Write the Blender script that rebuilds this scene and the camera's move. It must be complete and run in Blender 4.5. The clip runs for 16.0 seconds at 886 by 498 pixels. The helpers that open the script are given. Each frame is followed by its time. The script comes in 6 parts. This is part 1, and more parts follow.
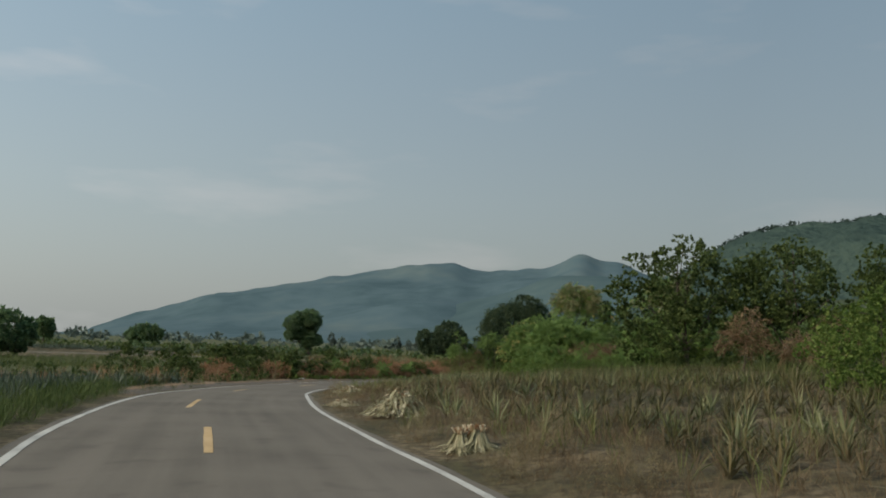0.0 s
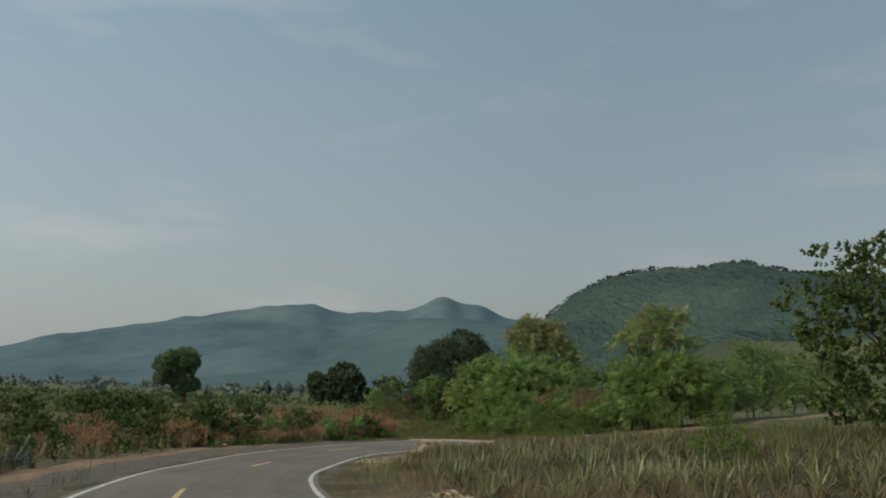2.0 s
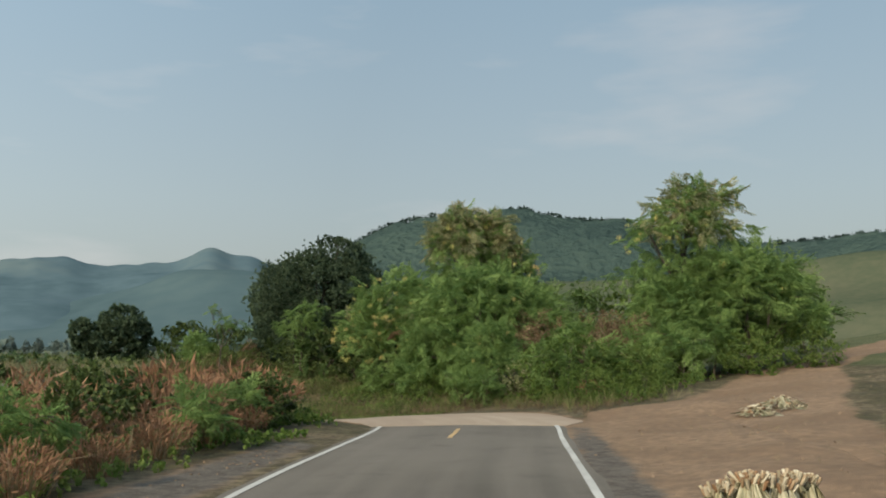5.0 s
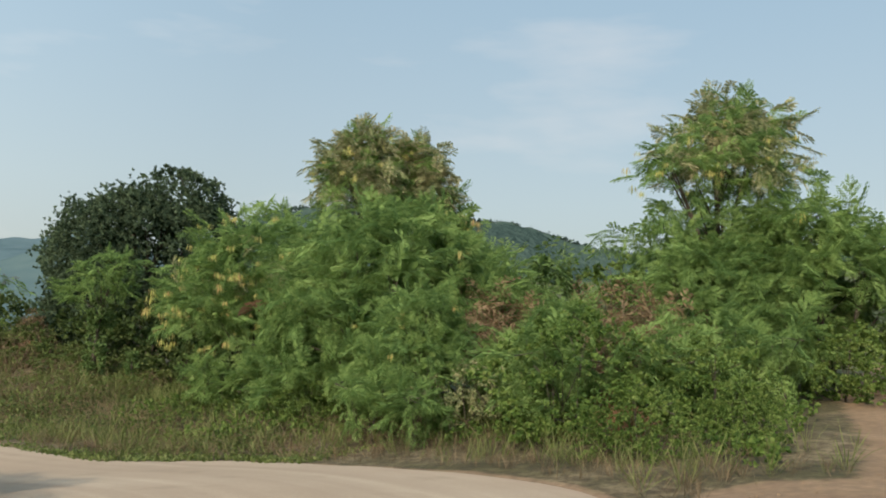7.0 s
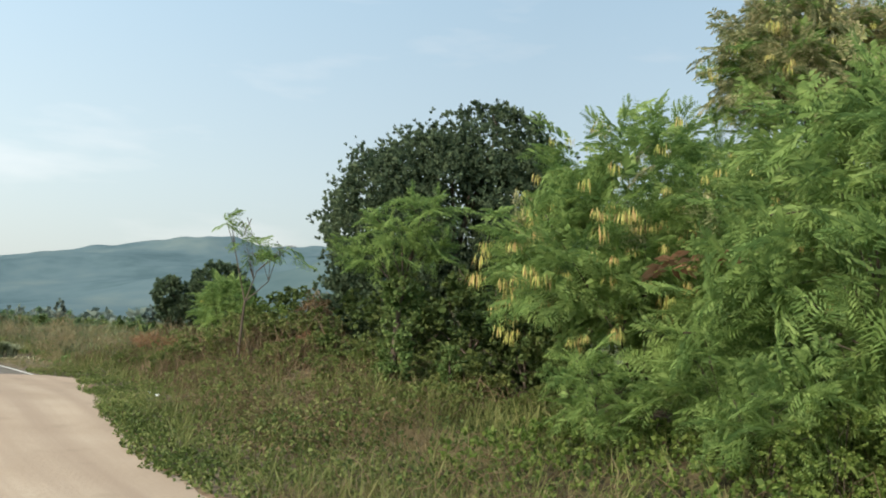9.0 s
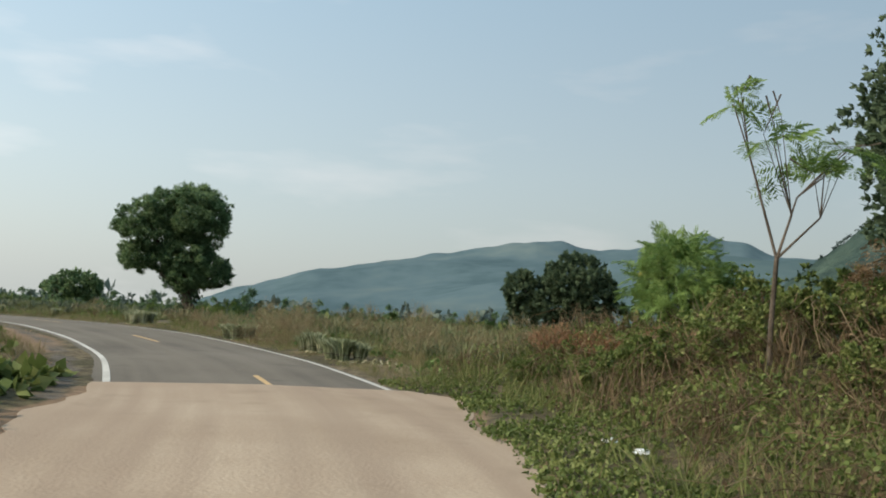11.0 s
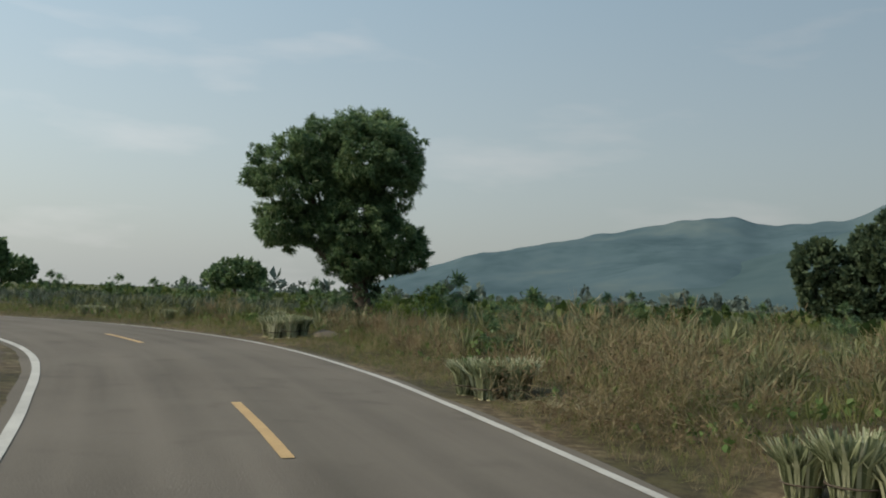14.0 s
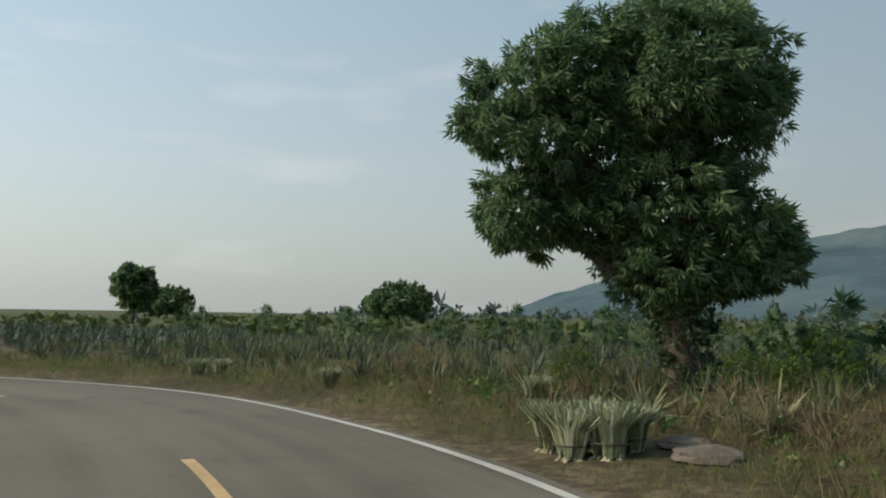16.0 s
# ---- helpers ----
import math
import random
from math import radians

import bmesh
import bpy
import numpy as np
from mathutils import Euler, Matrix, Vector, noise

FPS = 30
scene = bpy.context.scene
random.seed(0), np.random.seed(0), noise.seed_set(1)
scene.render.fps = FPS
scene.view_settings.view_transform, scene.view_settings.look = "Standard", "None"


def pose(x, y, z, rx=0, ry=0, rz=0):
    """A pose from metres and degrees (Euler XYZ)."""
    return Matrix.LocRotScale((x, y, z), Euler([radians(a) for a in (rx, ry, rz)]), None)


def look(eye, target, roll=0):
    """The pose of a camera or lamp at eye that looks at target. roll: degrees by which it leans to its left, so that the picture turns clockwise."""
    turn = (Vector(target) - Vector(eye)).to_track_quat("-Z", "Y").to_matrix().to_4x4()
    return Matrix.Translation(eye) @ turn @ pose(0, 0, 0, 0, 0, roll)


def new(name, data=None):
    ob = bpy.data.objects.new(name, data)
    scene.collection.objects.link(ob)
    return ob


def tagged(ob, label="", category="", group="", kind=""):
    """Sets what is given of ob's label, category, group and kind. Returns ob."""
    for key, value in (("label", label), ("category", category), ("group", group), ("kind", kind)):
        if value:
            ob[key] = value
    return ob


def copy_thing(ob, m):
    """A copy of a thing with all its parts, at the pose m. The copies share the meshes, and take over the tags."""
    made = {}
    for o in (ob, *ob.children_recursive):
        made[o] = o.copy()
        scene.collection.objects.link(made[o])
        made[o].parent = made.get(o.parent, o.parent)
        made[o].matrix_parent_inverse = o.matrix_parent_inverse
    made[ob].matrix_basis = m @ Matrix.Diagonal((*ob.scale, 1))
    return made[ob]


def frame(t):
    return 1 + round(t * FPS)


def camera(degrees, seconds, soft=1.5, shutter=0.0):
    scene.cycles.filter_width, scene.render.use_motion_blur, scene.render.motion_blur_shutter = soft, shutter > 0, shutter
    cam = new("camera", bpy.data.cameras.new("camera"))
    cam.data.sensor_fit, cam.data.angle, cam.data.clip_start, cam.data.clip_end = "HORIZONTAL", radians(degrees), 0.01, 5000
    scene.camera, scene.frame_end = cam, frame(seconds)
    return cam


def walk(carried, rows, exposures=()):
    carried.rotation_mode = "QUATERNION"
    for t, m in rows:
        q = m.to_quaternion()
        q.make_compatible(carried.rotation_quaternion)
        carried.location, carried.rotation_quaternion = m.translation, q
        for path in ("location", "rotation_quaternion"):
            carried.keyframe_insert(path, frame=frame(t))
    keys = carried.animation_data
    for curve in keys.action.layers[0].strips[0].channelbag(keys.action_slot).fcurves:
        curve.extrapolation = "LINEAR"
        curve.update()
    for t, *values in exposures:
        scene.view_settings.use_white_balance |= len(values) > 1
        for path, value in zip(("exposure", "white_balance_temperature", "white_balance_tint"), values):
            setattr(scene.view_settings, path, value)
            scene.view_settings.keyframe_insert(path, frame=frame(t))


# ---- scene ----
# camera and its drive along the road
cam = camera(52.63, 16.0, soft=1.9)
ROWS = [
    (0, 0.000, -0.000, 1.700, 0.04, 6.13, 1.90),
    (0.5, -1.913, 3.711, 1.724, -2.75, 7.21, 1.13),
    (1, -3.531, 7.936, 1.741, -5.16, 8.41, 1.07),
    (1.5, -4.648, 12.575, 1.741, -6.40, 9.28, 1.76),
    (2, -5.609, 17.432, 1.703, -8.99, 9.13, 1.71),
    (2.5, -6.364, 22.375, 1.610, -11.48, 9.18, 1.44),
    (3, -7.079, 27.405, 1.474, -14.19, 8.96, 1.38),
    (3.5, -7.340, 32.451, 1.324, -16.62, 8.85, 1.30),
    (4, -7.350, 37.266, 1.199, -19.06, 8.45, 1.06),
    (4.5, -7.073, 42.163, 1.069, -20.66, 6.74, 0.74),
    (5, -6.175, 46.766, 0.952, -23.86, 6.25, -0.28),
    (5.2, -5.740, 48.585, 0.911, -25.03, 6.32, -0.21),
    (7.3, 0.407, 62.351, 0.664, -32.36, 6.39, 3.55),
    (7.5, 0.735, 63.393, 0.640, -32.88, 6.49, 4.14),
    (8, 1.344, 65.907, 0.579, -29.64, 6.23, 4.65),
    (8.5, 1.714, 68.585, 0.502, -22.18, 6.23, 3.88),
    (9, 1.470, 71.195, 0.361, -13.78, 5.60, 3.08),
    (9.5, 1.278, 73.853, 0.138, -6.46, 3.81, 3.00),
    (10, 0.774, 76.546, -0.136, -1.94, 1.99, 4.48),
    (10.2, 0.587, 77.777, -0.210, 1.80, 2.51, 2.14),
    (12.3, -3.685, 89.832, 0.301, 12.09, 5.55, 4.45),
    (12.5, -4.149, 91.119, 0.281, 14.19, 4.60, 0.05),
    (13, -5.382, 93.863, 0.205, 15.64, 4.04, 0.98),
    (13.5, -6.600, 96.552, 0.210, 15.02, 2.97, 3.40),
    (14, -7.734, 98.874, 0.324, 17.06, 3.14, 2.25),
    (14.5, -9.181, 101.641, 0.460, 18.97, 3.33, 2.22),
    (15, -10.917, 104.354, 0.537, 22.28, 4.18, 1.07),
    (15.2, -11.646, 105.503, 0.557, 23.20, 4.27, 1.19),
    (15.5, -12.905, 107.109, 0.586, 24.65, 4.16, 0.52),
    (16, -15.218, 110.017, 0.647, 26.73, 4.24, 0.87),
]


def eye_pose(x, y, z, yaw, pitch, roll):
    return pose(x, y, z, 0, 0, yaw) @ pose(0, 0, 0, 90 + pitch) @ pose(0, 0, 0, 0, 0, roll)


walk(cam, [(t, eye_pose(*row)) for t, *row in ROWS],
     [(0.0, -0.4), (2.5, -0.4), (4.0, -0.2), (5.0, 0.08), (7.5, 0.5), (8.5, 0.65), (9.5, 0.6), (10.2, 0.5), (12.5, -0.25), (16.0, -0.2)])

# ---- light: hazy sun from the left, bright milky sky ----
SUN = Vector((-0.72, -0.46, 0.52)).normalized()
world = bpy.data.worlds.new("hazy_sky")
scene.world = world
world.use_nodes = True
wn, wl = world.node_tree.nodes, world.node_tree.links
wn.clear()


def wnode(kind, **values):
    n = wn.new(kind)
    for k, v in values.items():
        n.inputs[k].default_value = v
    return n


sky = wn.new("ShaderNodeTexSky")
sky.sky_type, sky.sun_disc = "NISHITA", False
sky.sun_elevation = math.asin(SUN.z)
sky.sun_rotation = math.atan2(SUN.x, SUN.y)
sky.air_density, sky.dust_density, sky.ozone_density = 1.3, 3.5, 2.0
coord = wn.new("ShaderNodeTexCoord")
split = wn.new("ShaderNodeSeparateXYZ")
wl.new(coord.outputs["Generated"], split.inputs[0])
ramp = wn.new("ShaderNodeValToRGB")
wl.new(split.outputs["Z"], ramp.inputs[0])
ramp.color_ramp.elements[0].position, ramp.color_ramp.elements[0].color = 0.0, (2.98, 3.16, 3.06, 1)
ramp.color_ramp.elements[1].position, ramp.color_ramp.elements[1].color = 0.45, (2.02, 2.95, 3.62, 1)
mid = ramp.color_ramp.elements.new(0.16)
mid.color = (2.82, 3.3, 3.42, 1)
haze = wn.new("ShaderNodeMix")
haze.data_type = "RGBA"
haze.inputs[0].default_value = 0.75
wl.new(sky.outputs[0], haze.inputs[6])
wl.new(ramp.outputs[0], haze.inputs[7])
# thin cloud wisps, stretched along the horizon
stretch = wn.new("ShaderNodeMapping")
stretch.inputs["Scale"].default_value = (2.2, 2.2, 9.0)
wl.new(coord.outputs["Generated"], stretch.inputs[0])
wisp = wnode("ShaderNodeTexNoise", Scale=1.6, Detail=5.0, Roughness=0.5)
wl.new(stretch.outputs[0], wisp.inputs["Vector"])
band = wn.new("ShaderNodeMapRange")
band.inputs["From Min"].default_value, band.inputs["From Max"].default_value = 0.56, 0.80
band.inputs["To Min"].default_value, band.inputs["To Max"].default_value = 0.0, 0.45
wl.new(wisp.outputs["Fac"], band.inputs["Value"])
cloud = wn.new("ShaderNodeMix")
cloud.data_type = "RGBA"
cloud.inputs[7].default_value = (4.6, 4.5, 4.45, 1)
wl.new(band.outputs[0], cloud.inputs[0])
wl.new(haze.outputs[2], cloud.inputs[6])
toward = wn.new("ShaderNodeVectorMath")
toward.operation = "DOT_PRODUCT"
toward.inputs[1].default_value = Vector((SUN.x, SUN.y, 0)).normalized()
wl.new(coord.outputs["Generated"], toward.inputs[0])
lift = wn.new("ShaderNodeMapRange")
lift.inputs["From Min"].default_value, lift.inputs["From Max"].default_value = -0.75, 0.5
lift.inputs["To Min"].default_value, lift.inputs["To Max"].default_value = 1.2, 2.2
wl.new(toward.outputs["Value"], lift.inputs["Value"])
glare = wn.new("ShaderNodeVectorMath")
glare.operation = "SCALE"
wl.new(cloud.outputs[2], glare.inputs[0])
wl.new(lift.outputs[0], glare.inputs["Scale"])
back = wnode("ShaderNodeBackground", Strength=0.112)
wl.new(glare.outputs[0], back.inputs["Color"])
out = wn.new("ShaderNodeOutputWorld")
wl.new(back.outputs[0], out.inputs["Surface"])

sun_data = bpy.data.lights.new("sun", "SUN")
sun_data.energy, sun_data.angle, sun_data.color = 3.5, radians(2.0), (1.0, 0.885, 0.71)
sun = new("sun", sun_data)
sun.matrix_world = look((0, 0, 60), Vector((0, 0, 60)) - SUN)

# ---- materials ----


def material(name, colors, scale=4.0, fine=40.0, rough=0.85, bump=0.3, leaf=0.0, island=0.0, spec=0.3, haze_glow=0.0, stops=None, metal=0.0):
    """Colours mixed by noise at two scales; leaf: how much light passes through; island: variation from piece to piece."""
    m = bpy.data.materials.new(name)
    m.use_nodes = True
    n, l = m.node_tree.nodes, m.node_tree.links
    bsdf, output = n["Principled BSDF"], n["Material Output"]
    where = n.new("ShaderNodeTexCoord")
    geo = n.new("ShaderNodeNewGeometry")
    a, b = n.new("ShaderNodeTexNoise"), n.new("ShaderNodeTexNoise")
    a.inputs["Scale"].default_value, a.inputs["Detail"].default_value = scale, 5
    b.inputs["Scale"].default_value, b.inputs["Detail"].default_value = fine, 4
    for tex in (a, b):
        l.new(geo.outputs["Position"], tex.inputs["Vector"])
    mixed = n.new("ShaderNodeMath")
    mixed.operation = "MULTIPLY_ADD"
    l.new(b.outputs["Fac"], mixed.inputs[0])
    mixed.inputs[1].default_value = 0.45
    l.new(a.outputs["Fac"], mixed.inputs[2])
    value = mixed.outputs[0]
    if island:
        add = n.new("ShaderNodeMath")
        add.operation = "MULTIPLY_ADD"
        l.new(geo.outputs["Random Per Island"], add.inputs[0])
        add.inputs[1].default_value = island
        l.new(value, add.inputs[2])
        shift = n.new("ShaderNodeMath")
        shift.operation = "SUBTRACT"
        l.new(add.outputs[0], shift.inputs[0])
        shift.inputs[1].default_value = island / 2
        value = shift.outputs[0]
    cr = n.new("ShaderNodeValToRGB")
    l.new(value, cr.inputs[0])
    stops = stops or [0.45 + 0.55 * i / max(1, len(colors) - 1) for i in range(len(colors))]
    e = cr.color_ramp.elements
    while len(e) < len(colors):
        e.new(0.5)
    for i, c in enumerate(colors):
        e[i].position, e[i].color = stops[i], (*c, 1)
    l.new(cr.outputs[0], bsdf.inputs["Base Color"])
    bsdf.inputs["Roughness"].default_value = rough
    bsdf.inputs["Specular IOR Level"].default_value = spec * (0.55 if leaf else 1.0)
    bsdf.inputs["Metallic"].default_value = metal
    if bump:
        bp = n.new("ShaderNodeBump")
        bp.inputs["Strength"].default_value, bp.inputs["Distance"].default_value = bump, 0.02
        l.new(b.outputs["Fac"], bp.inputs["Height"])
        l.new(bp.outputs[0], bsdf.inputs["Normal"])
    # emission in the surface colour, standing in for haze on distant hills
    if haze_glow:
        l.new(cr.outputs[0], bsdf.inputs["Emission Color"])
        bsdf.inputs["Emission Strength"].default_value = haze_glow
    if leaf:
        tr = n.new("ShaderNodeBsdfTranslucent")
        l.new(cr.outputs[0], tr.inputs["Color"])
        mix = n.new("ShaderNodeMixShader")
        mix.inputs[0].default_value = leaf
        l.new(bsdf.outputs[0], mix.inputs[1])
        l.new(tr.outputs[0], mix.inputs[2])
        l.new(mix.outputs[0], output.inputs["Surface"])
    return m


M_PAINT = material("white_line_paint", [(0.35, 0.33, 0.29), (0.49, 0.465, 0.41), (0.58, 0.555, 0.49)], 1.2, 30, 0.7, 0.2)
M_YELLOW = material("yellow_line_paint", [(0.36, 0.245, 0.125), (0.50, 0.33, 0.15), (0.57, 0.41, 0.22)], 1.2, 30, 0.7, 0.2)


def earth_material():
    """Weedy soil, red dirt and dark gravel, blended by the sheet's own layers with ragged borders."""
    m = bpy.data.materials.new("field_earth")
    m.use_nodes = True
    n, l = m.node_tree.nodes, m.node_tree.links
    bsdf = n["Principled BSDF"]
    geo = n.new("ShaderNodeNewGeometry")

    def noise_at(scale, detail=6, rough=0.6):
        tex = n.new("ShaderNodeTexNoise")
        tex.inputs["Scale"].default_value, tex.inputs["Detail"].default_value, tex.inputs["Roughness"].default_value = scale, detail, rough
        l.new(geo.outputs["Position"], tex.inputs["Vector"])
        return tex.outputs["Fac"]

    def blend(fac, one, two):
        mix = n.new("ShaderNodeMix")
        mix.data_type = "RGBA"
        for value, slot in ((fac, 0), (one, 6), (two, 7)):
            if isinstance(value, tuple):
                mix.inputs[slot].default_value = (*value, 1)
            else:
                l.new(value, mix.inputs[slot])
        return mix.outputs[2]

    def span(value, lo, hi):
        r = n.new("ShaderNodeMapRange")
        r.interpolation_type = "SMOOTHSTEP"
        r.inputs["From Min"].default_value, r.inputs["From Max"].default_value = lo, hi
        l.new(value, r.inputs["Value"])
        return r.outputs[0]

    def ragged(key, amount):
        at = n.new("ShaderNodeAttribute")
        at.attribute_name = key
        add = n.new("ShaderNodeMath")
        add.operation = "MULTIPLY_ADD"
        l.new(noise_at(2.2, 8, 0.7), add.inputs[0])
        add.inputs[1].default_value = amount
        l.new(at.outputs["Fac"], add.inputs[2])
        return span(add.outputs[0], 0.35 + amount / 2, 0.62 + amount / 2)

    big, small, grain = noise_at(0.45), noise_at(5.0, 8, 0.7), noise_at(45.0, 4)
    weedy = blend(span(small, 0.36, 0.62), (0.045, 0.036, 0.022), (0.085, 0.075, 0.034))
    straw = blend(span(small, 0.4, 0.64), (0.085, 0.063, 0.037), (0.21, 0.162, 0.095))
    soil = blend(span(big, 0.40, 0.62), weedy, straw)
    meadow = blend(span(small, 0.35, 0.66), (0.06, 0.068, 0.028), blend(span(big, 0.38, 0.64), (0.085, 0.098, 0.04), (0.15, 0.138, 0.066)))
    soil = blend(ragged("grassy", 0.6), soil, meadow)
    dirt = blend(span(big, 0.35, 0.65), (0.225, 0.142, 0.083), (0.335, 0.222, 0.135))
    dirt = blend(span(small, 0.30, 0.75), (0.17, 0.112, 0.07), dirt)
    stones = blend(span(small, 0.28, 0.6), (0.06, 0.048, 0.037), blend(span(grain, 0.35, 0.7), (0.10, 0.083, 0.066), (0.19, 0.16, 0.127)))
    colour = blend(ragged("stony", 0.7), blend(ragged("bare", 0.6), soil, dirt), stones)
    l.new(colour, bsdf.inputs["Base Color"])
    bsdf.inputs["Roughness"].default_value = 0.95
    bsdf.inputs["Specular IOR Level"].default_value = 0.2
    for height, strength, far in ((small, 0.7, 0.05), (grain, 0.6, 0.012)):
        bp = n.new("ShaderNodeBump")
        bp.inputs["Strength"].default_value, bp.inputs["Distance"].default_value = strength, far
        l.new(height, bp.inputs["Height"])
        if bsdf.inputs["Normal"].is_linked:
            l.new(bsdf.inputs["Normal"].links[0].from_socket, bp.inputs["Normal"])
        l.new(bp.outputs[0], bsdf.inputs["Normal"])
    return m


def paving(name, colours, wheel, grain_scale, streak):
    """Road surface: grain, blotches and faint wheel tracks that run along the lane."""
    m = material(name, colours, 0.35, grain_scale, 0.9, 0.35, spec=0.15)
    n, l = m.node_tree.nodes, m.node_tree.links
    bsdf = n["Principled BSDF"]
    base = bsdf.inputs["Base Color"].links[0].from_socket
    at = n.new("ShaderNodeAttribute")
    at.attribute_name = "lane"
    at.attribute_type = "GEOMETRY"
    long = n.new("ShaderNodeMapping")
    long.inputs["Scale"].default_value = (0.07, 2.1, 1.0)
    l.new(at.outputs["Vector"], long.inputs[0])
    tex = n.new("ShaderNodeTexNoise")
    tex.inputs["Scale"].default_value, tex.inputs["Detail"].default_value = 1.0, 4
    l.new(long.outputs[0], tex.inputs["Vector"])
    r = n.new("ShaderNodeMapRange")
    r.inputs["From Min"].default_value, r.inputs["From Max"].default_value = 0.35, 0.68
    r.inputs["To Max"].default_value = streak
    l.new(tex.outputs["Fac"], r.inputs["Value"])
    mix = n.new("ShaderNodeMix")
    mix.data_type = "RGBA"
    l.new(r.outputs[0], mix.inputs[0])
    l.new(base, mix.inputs[6])
    mix.inputs[7].default_value = (*wheel, 1)
    spots = n.new("ShaderNodeTexNoise")
    spots.inputs["Scale"].default_value, spots.inputs["Detail"].default_value = 1.3, 8
    geo = n.new("ShaderNodeNewGeometry")
    l.new(geo.outputs["Position"], spots.inputs["Vector"])
    r2 = n.new("ShaderNodeMapRange")
    r2.inputs["From Min"].default_value, r2.inputs["From Max"].default_value = 0.58, 0.72
    r2.inputs["To Max"].default_value = 0.35
    l.new(spots.outputs["Fac"], r2.inputs["Value"])
    stain = n.new("ShaderNodeMix")
    stain.data_type = "RGBA"
    l.new(r2.outputs[0], stain.inputs[0])
    l.new(mix.outputs[2], stain.inputs[6])
    stain.inputs[7].default_value = (*(0.72 * c for c in colours[0]), 1)
    l.new(stain.outputs[2], bsdf.inputs["Base Color"])
    return m


M_SOIL = earth_material()
M_ASPHALT = paving("asphalt", [(0.102, 0.088, 0.07), (0.138, 0.12, 0.096), (0.175, 0.152, 0.123)], (0.195, 0.168, 0.135), 60, 0.55)
M_SAND = paving("sandy_concrete", [(0.29, 0.215, 0.15), (0.37, 0.285, 0.205), (0.45, 0.36, 0.265)], (0.29, 0.215, 0.155), 25, 0.8)
M_DIRT = material("red_dirt", [(0.14, 0.088, 0.052), (0.22, 0.145, 0.088), (0.30, 0.205, 0.13)], 0.4, 9, 0.95, 0.6)
M_BARK = material("bark", [(0.035, 0.028, 0.02), (0.075, 0.06, 0.045), (0.13, 0.105, 0.08)], 3, 28, 0.95, 0.9)
M_MANGO = material("mango_leaf", [(0.058, 0.108, 0.052), (0.11, 0.18, 0.082), (0.21, 0.29, 0.135)], 0.6, 8, 0.45, 0, 0.5, 0.6, 0.5)
M_DARK = material("broad_leaf_dark", [(0.034, 0.058, 0.034), (0.068, 0.10, 0.055), (0.11, 0.15, 0.08)], 0.6, 8, 0.6, 0, 0.33, 0.5, 0.25)
M_FROND = material("feathery_leaf", [(0.10, 0.168, 0.048), (0.185, 0.28, 0.083), (0.29, 0.395, 0.133)], 0.5, 5, 0.6, 0, 0.5, 0.35)
M_FROND_DRY = material("yellowing_leaf", [(0.15, 0.19, 0.08), (0.30, 0.31, 0.15), (0.48, 0.43, 0.25)], 0.5, 5, 0.7, 0, 0.4, 0.5)
M_POD = material("seed_pod", [(0.32, 0.35, 0.09), (0.50, 0.48, 0.16), (0.40, 0.27, 0.12)], 0.7, 6, 0.7, 0, 0.3, 0.6)
M_BUSH = material("shrub_leaf", [(0.055, 0.10, 0.026), (0.105, 0.168, 0.05), (0.18, 0.24, 0.085)], 0.7, 6, 0.6, 0, 0.3, 0.5)
M_SCRUB = material("scrub_leaf", [(0.034, 0.057, 0.016), (0.066, 0.098, 0.027), (0.115, 0.145, 0.047)], 0.7, 6, 0.6, 0, 0.3, 0.5)
M_VINE = material("vine_leaf", [(0.058, 0.086, 0.022), (0.115, 0.15, 0.04), (0.205, 0.225, 0.08)], 0.6, 6, 0.55, 0, 0.3, 0.5)
M_WEED = material("weed_leaf", [(0.055, 0.10, 0.022), (0.115, 0.178, 0.036), (0.20, 0.255, 0.072)], 0.6, 6, 0.6, 0, 0.42, 0.5)
M_FIELD = material("yellow_green_grass", [(0.085, 0.103, 0.03), (0.152, 0.174, 0.058), (0.235, 0.238, 0.098)], 0.4, 5, 0.75, 0, 0.4, 0.5)
M_GREEN = material("green_grass", [(0.05, 0.07, 0.022), (0.09, 0.115, 0.038), (0.15, 0.165, 0.065)], 0.4, 5, 0.7, 0, 0.35, 0.4)
M_TAN = material("dry_grass", [(0.14, 0.112, 0.057), (0.235, 0.19, 0.102), (0.34, 0.285, 0.17)], 0.4, 5, 0.8, 0, 0.35, 0.5)
M_RED = material("reddish_plume_grass", [(0.17, 0.088, 0.048), (0.29, 0.158, 0.088), (0.40, 0.245, 0.15)], 0.4, 5, 0.8, 0, 0.35, 0.4)
M_RUST = material("withered_leaf", [(0.12, 0.078, 0.042), (0.205, 0.138, 0.078), (0.30, 0.215, 0.13)], 0.4, 5, 0.8, 0, 0.35, 0.5)
M_HAY = material("brown_dry_grass", [(0.09, 0.064, 0.036), (0.165, 0.12, 0.07), (0.25, 0.19, 0.115)], 0.4, 5, 0.8, 0, 0.35, 0.5)
M_BUTT = material("cut_butt", [(0.27, 0.15, 0.075), (0.42, 0.34, 0.22), (0.55, 0.49, 0.36)], 2.0, 14, 0.8, 0, 0, 0.7)
M_PINE = material("pineapple_leaf", [(0.055, 0.07, 0.03), (0.108, 0.124, 0.054), (0.19, 0.182, 0.092)], 0.4, 6, 0.5, 0, 0.15, 0.6, 0.45)
M_PINE_OLD = material("pineapple_leaf_old", [(0.045, 0.048, 0.02), (0.088, 0.085, 0.036), (0.17, 0.142, 0.07)], 0.4, 6, 0.5, 0, 0.15, 0.6, 0.45)
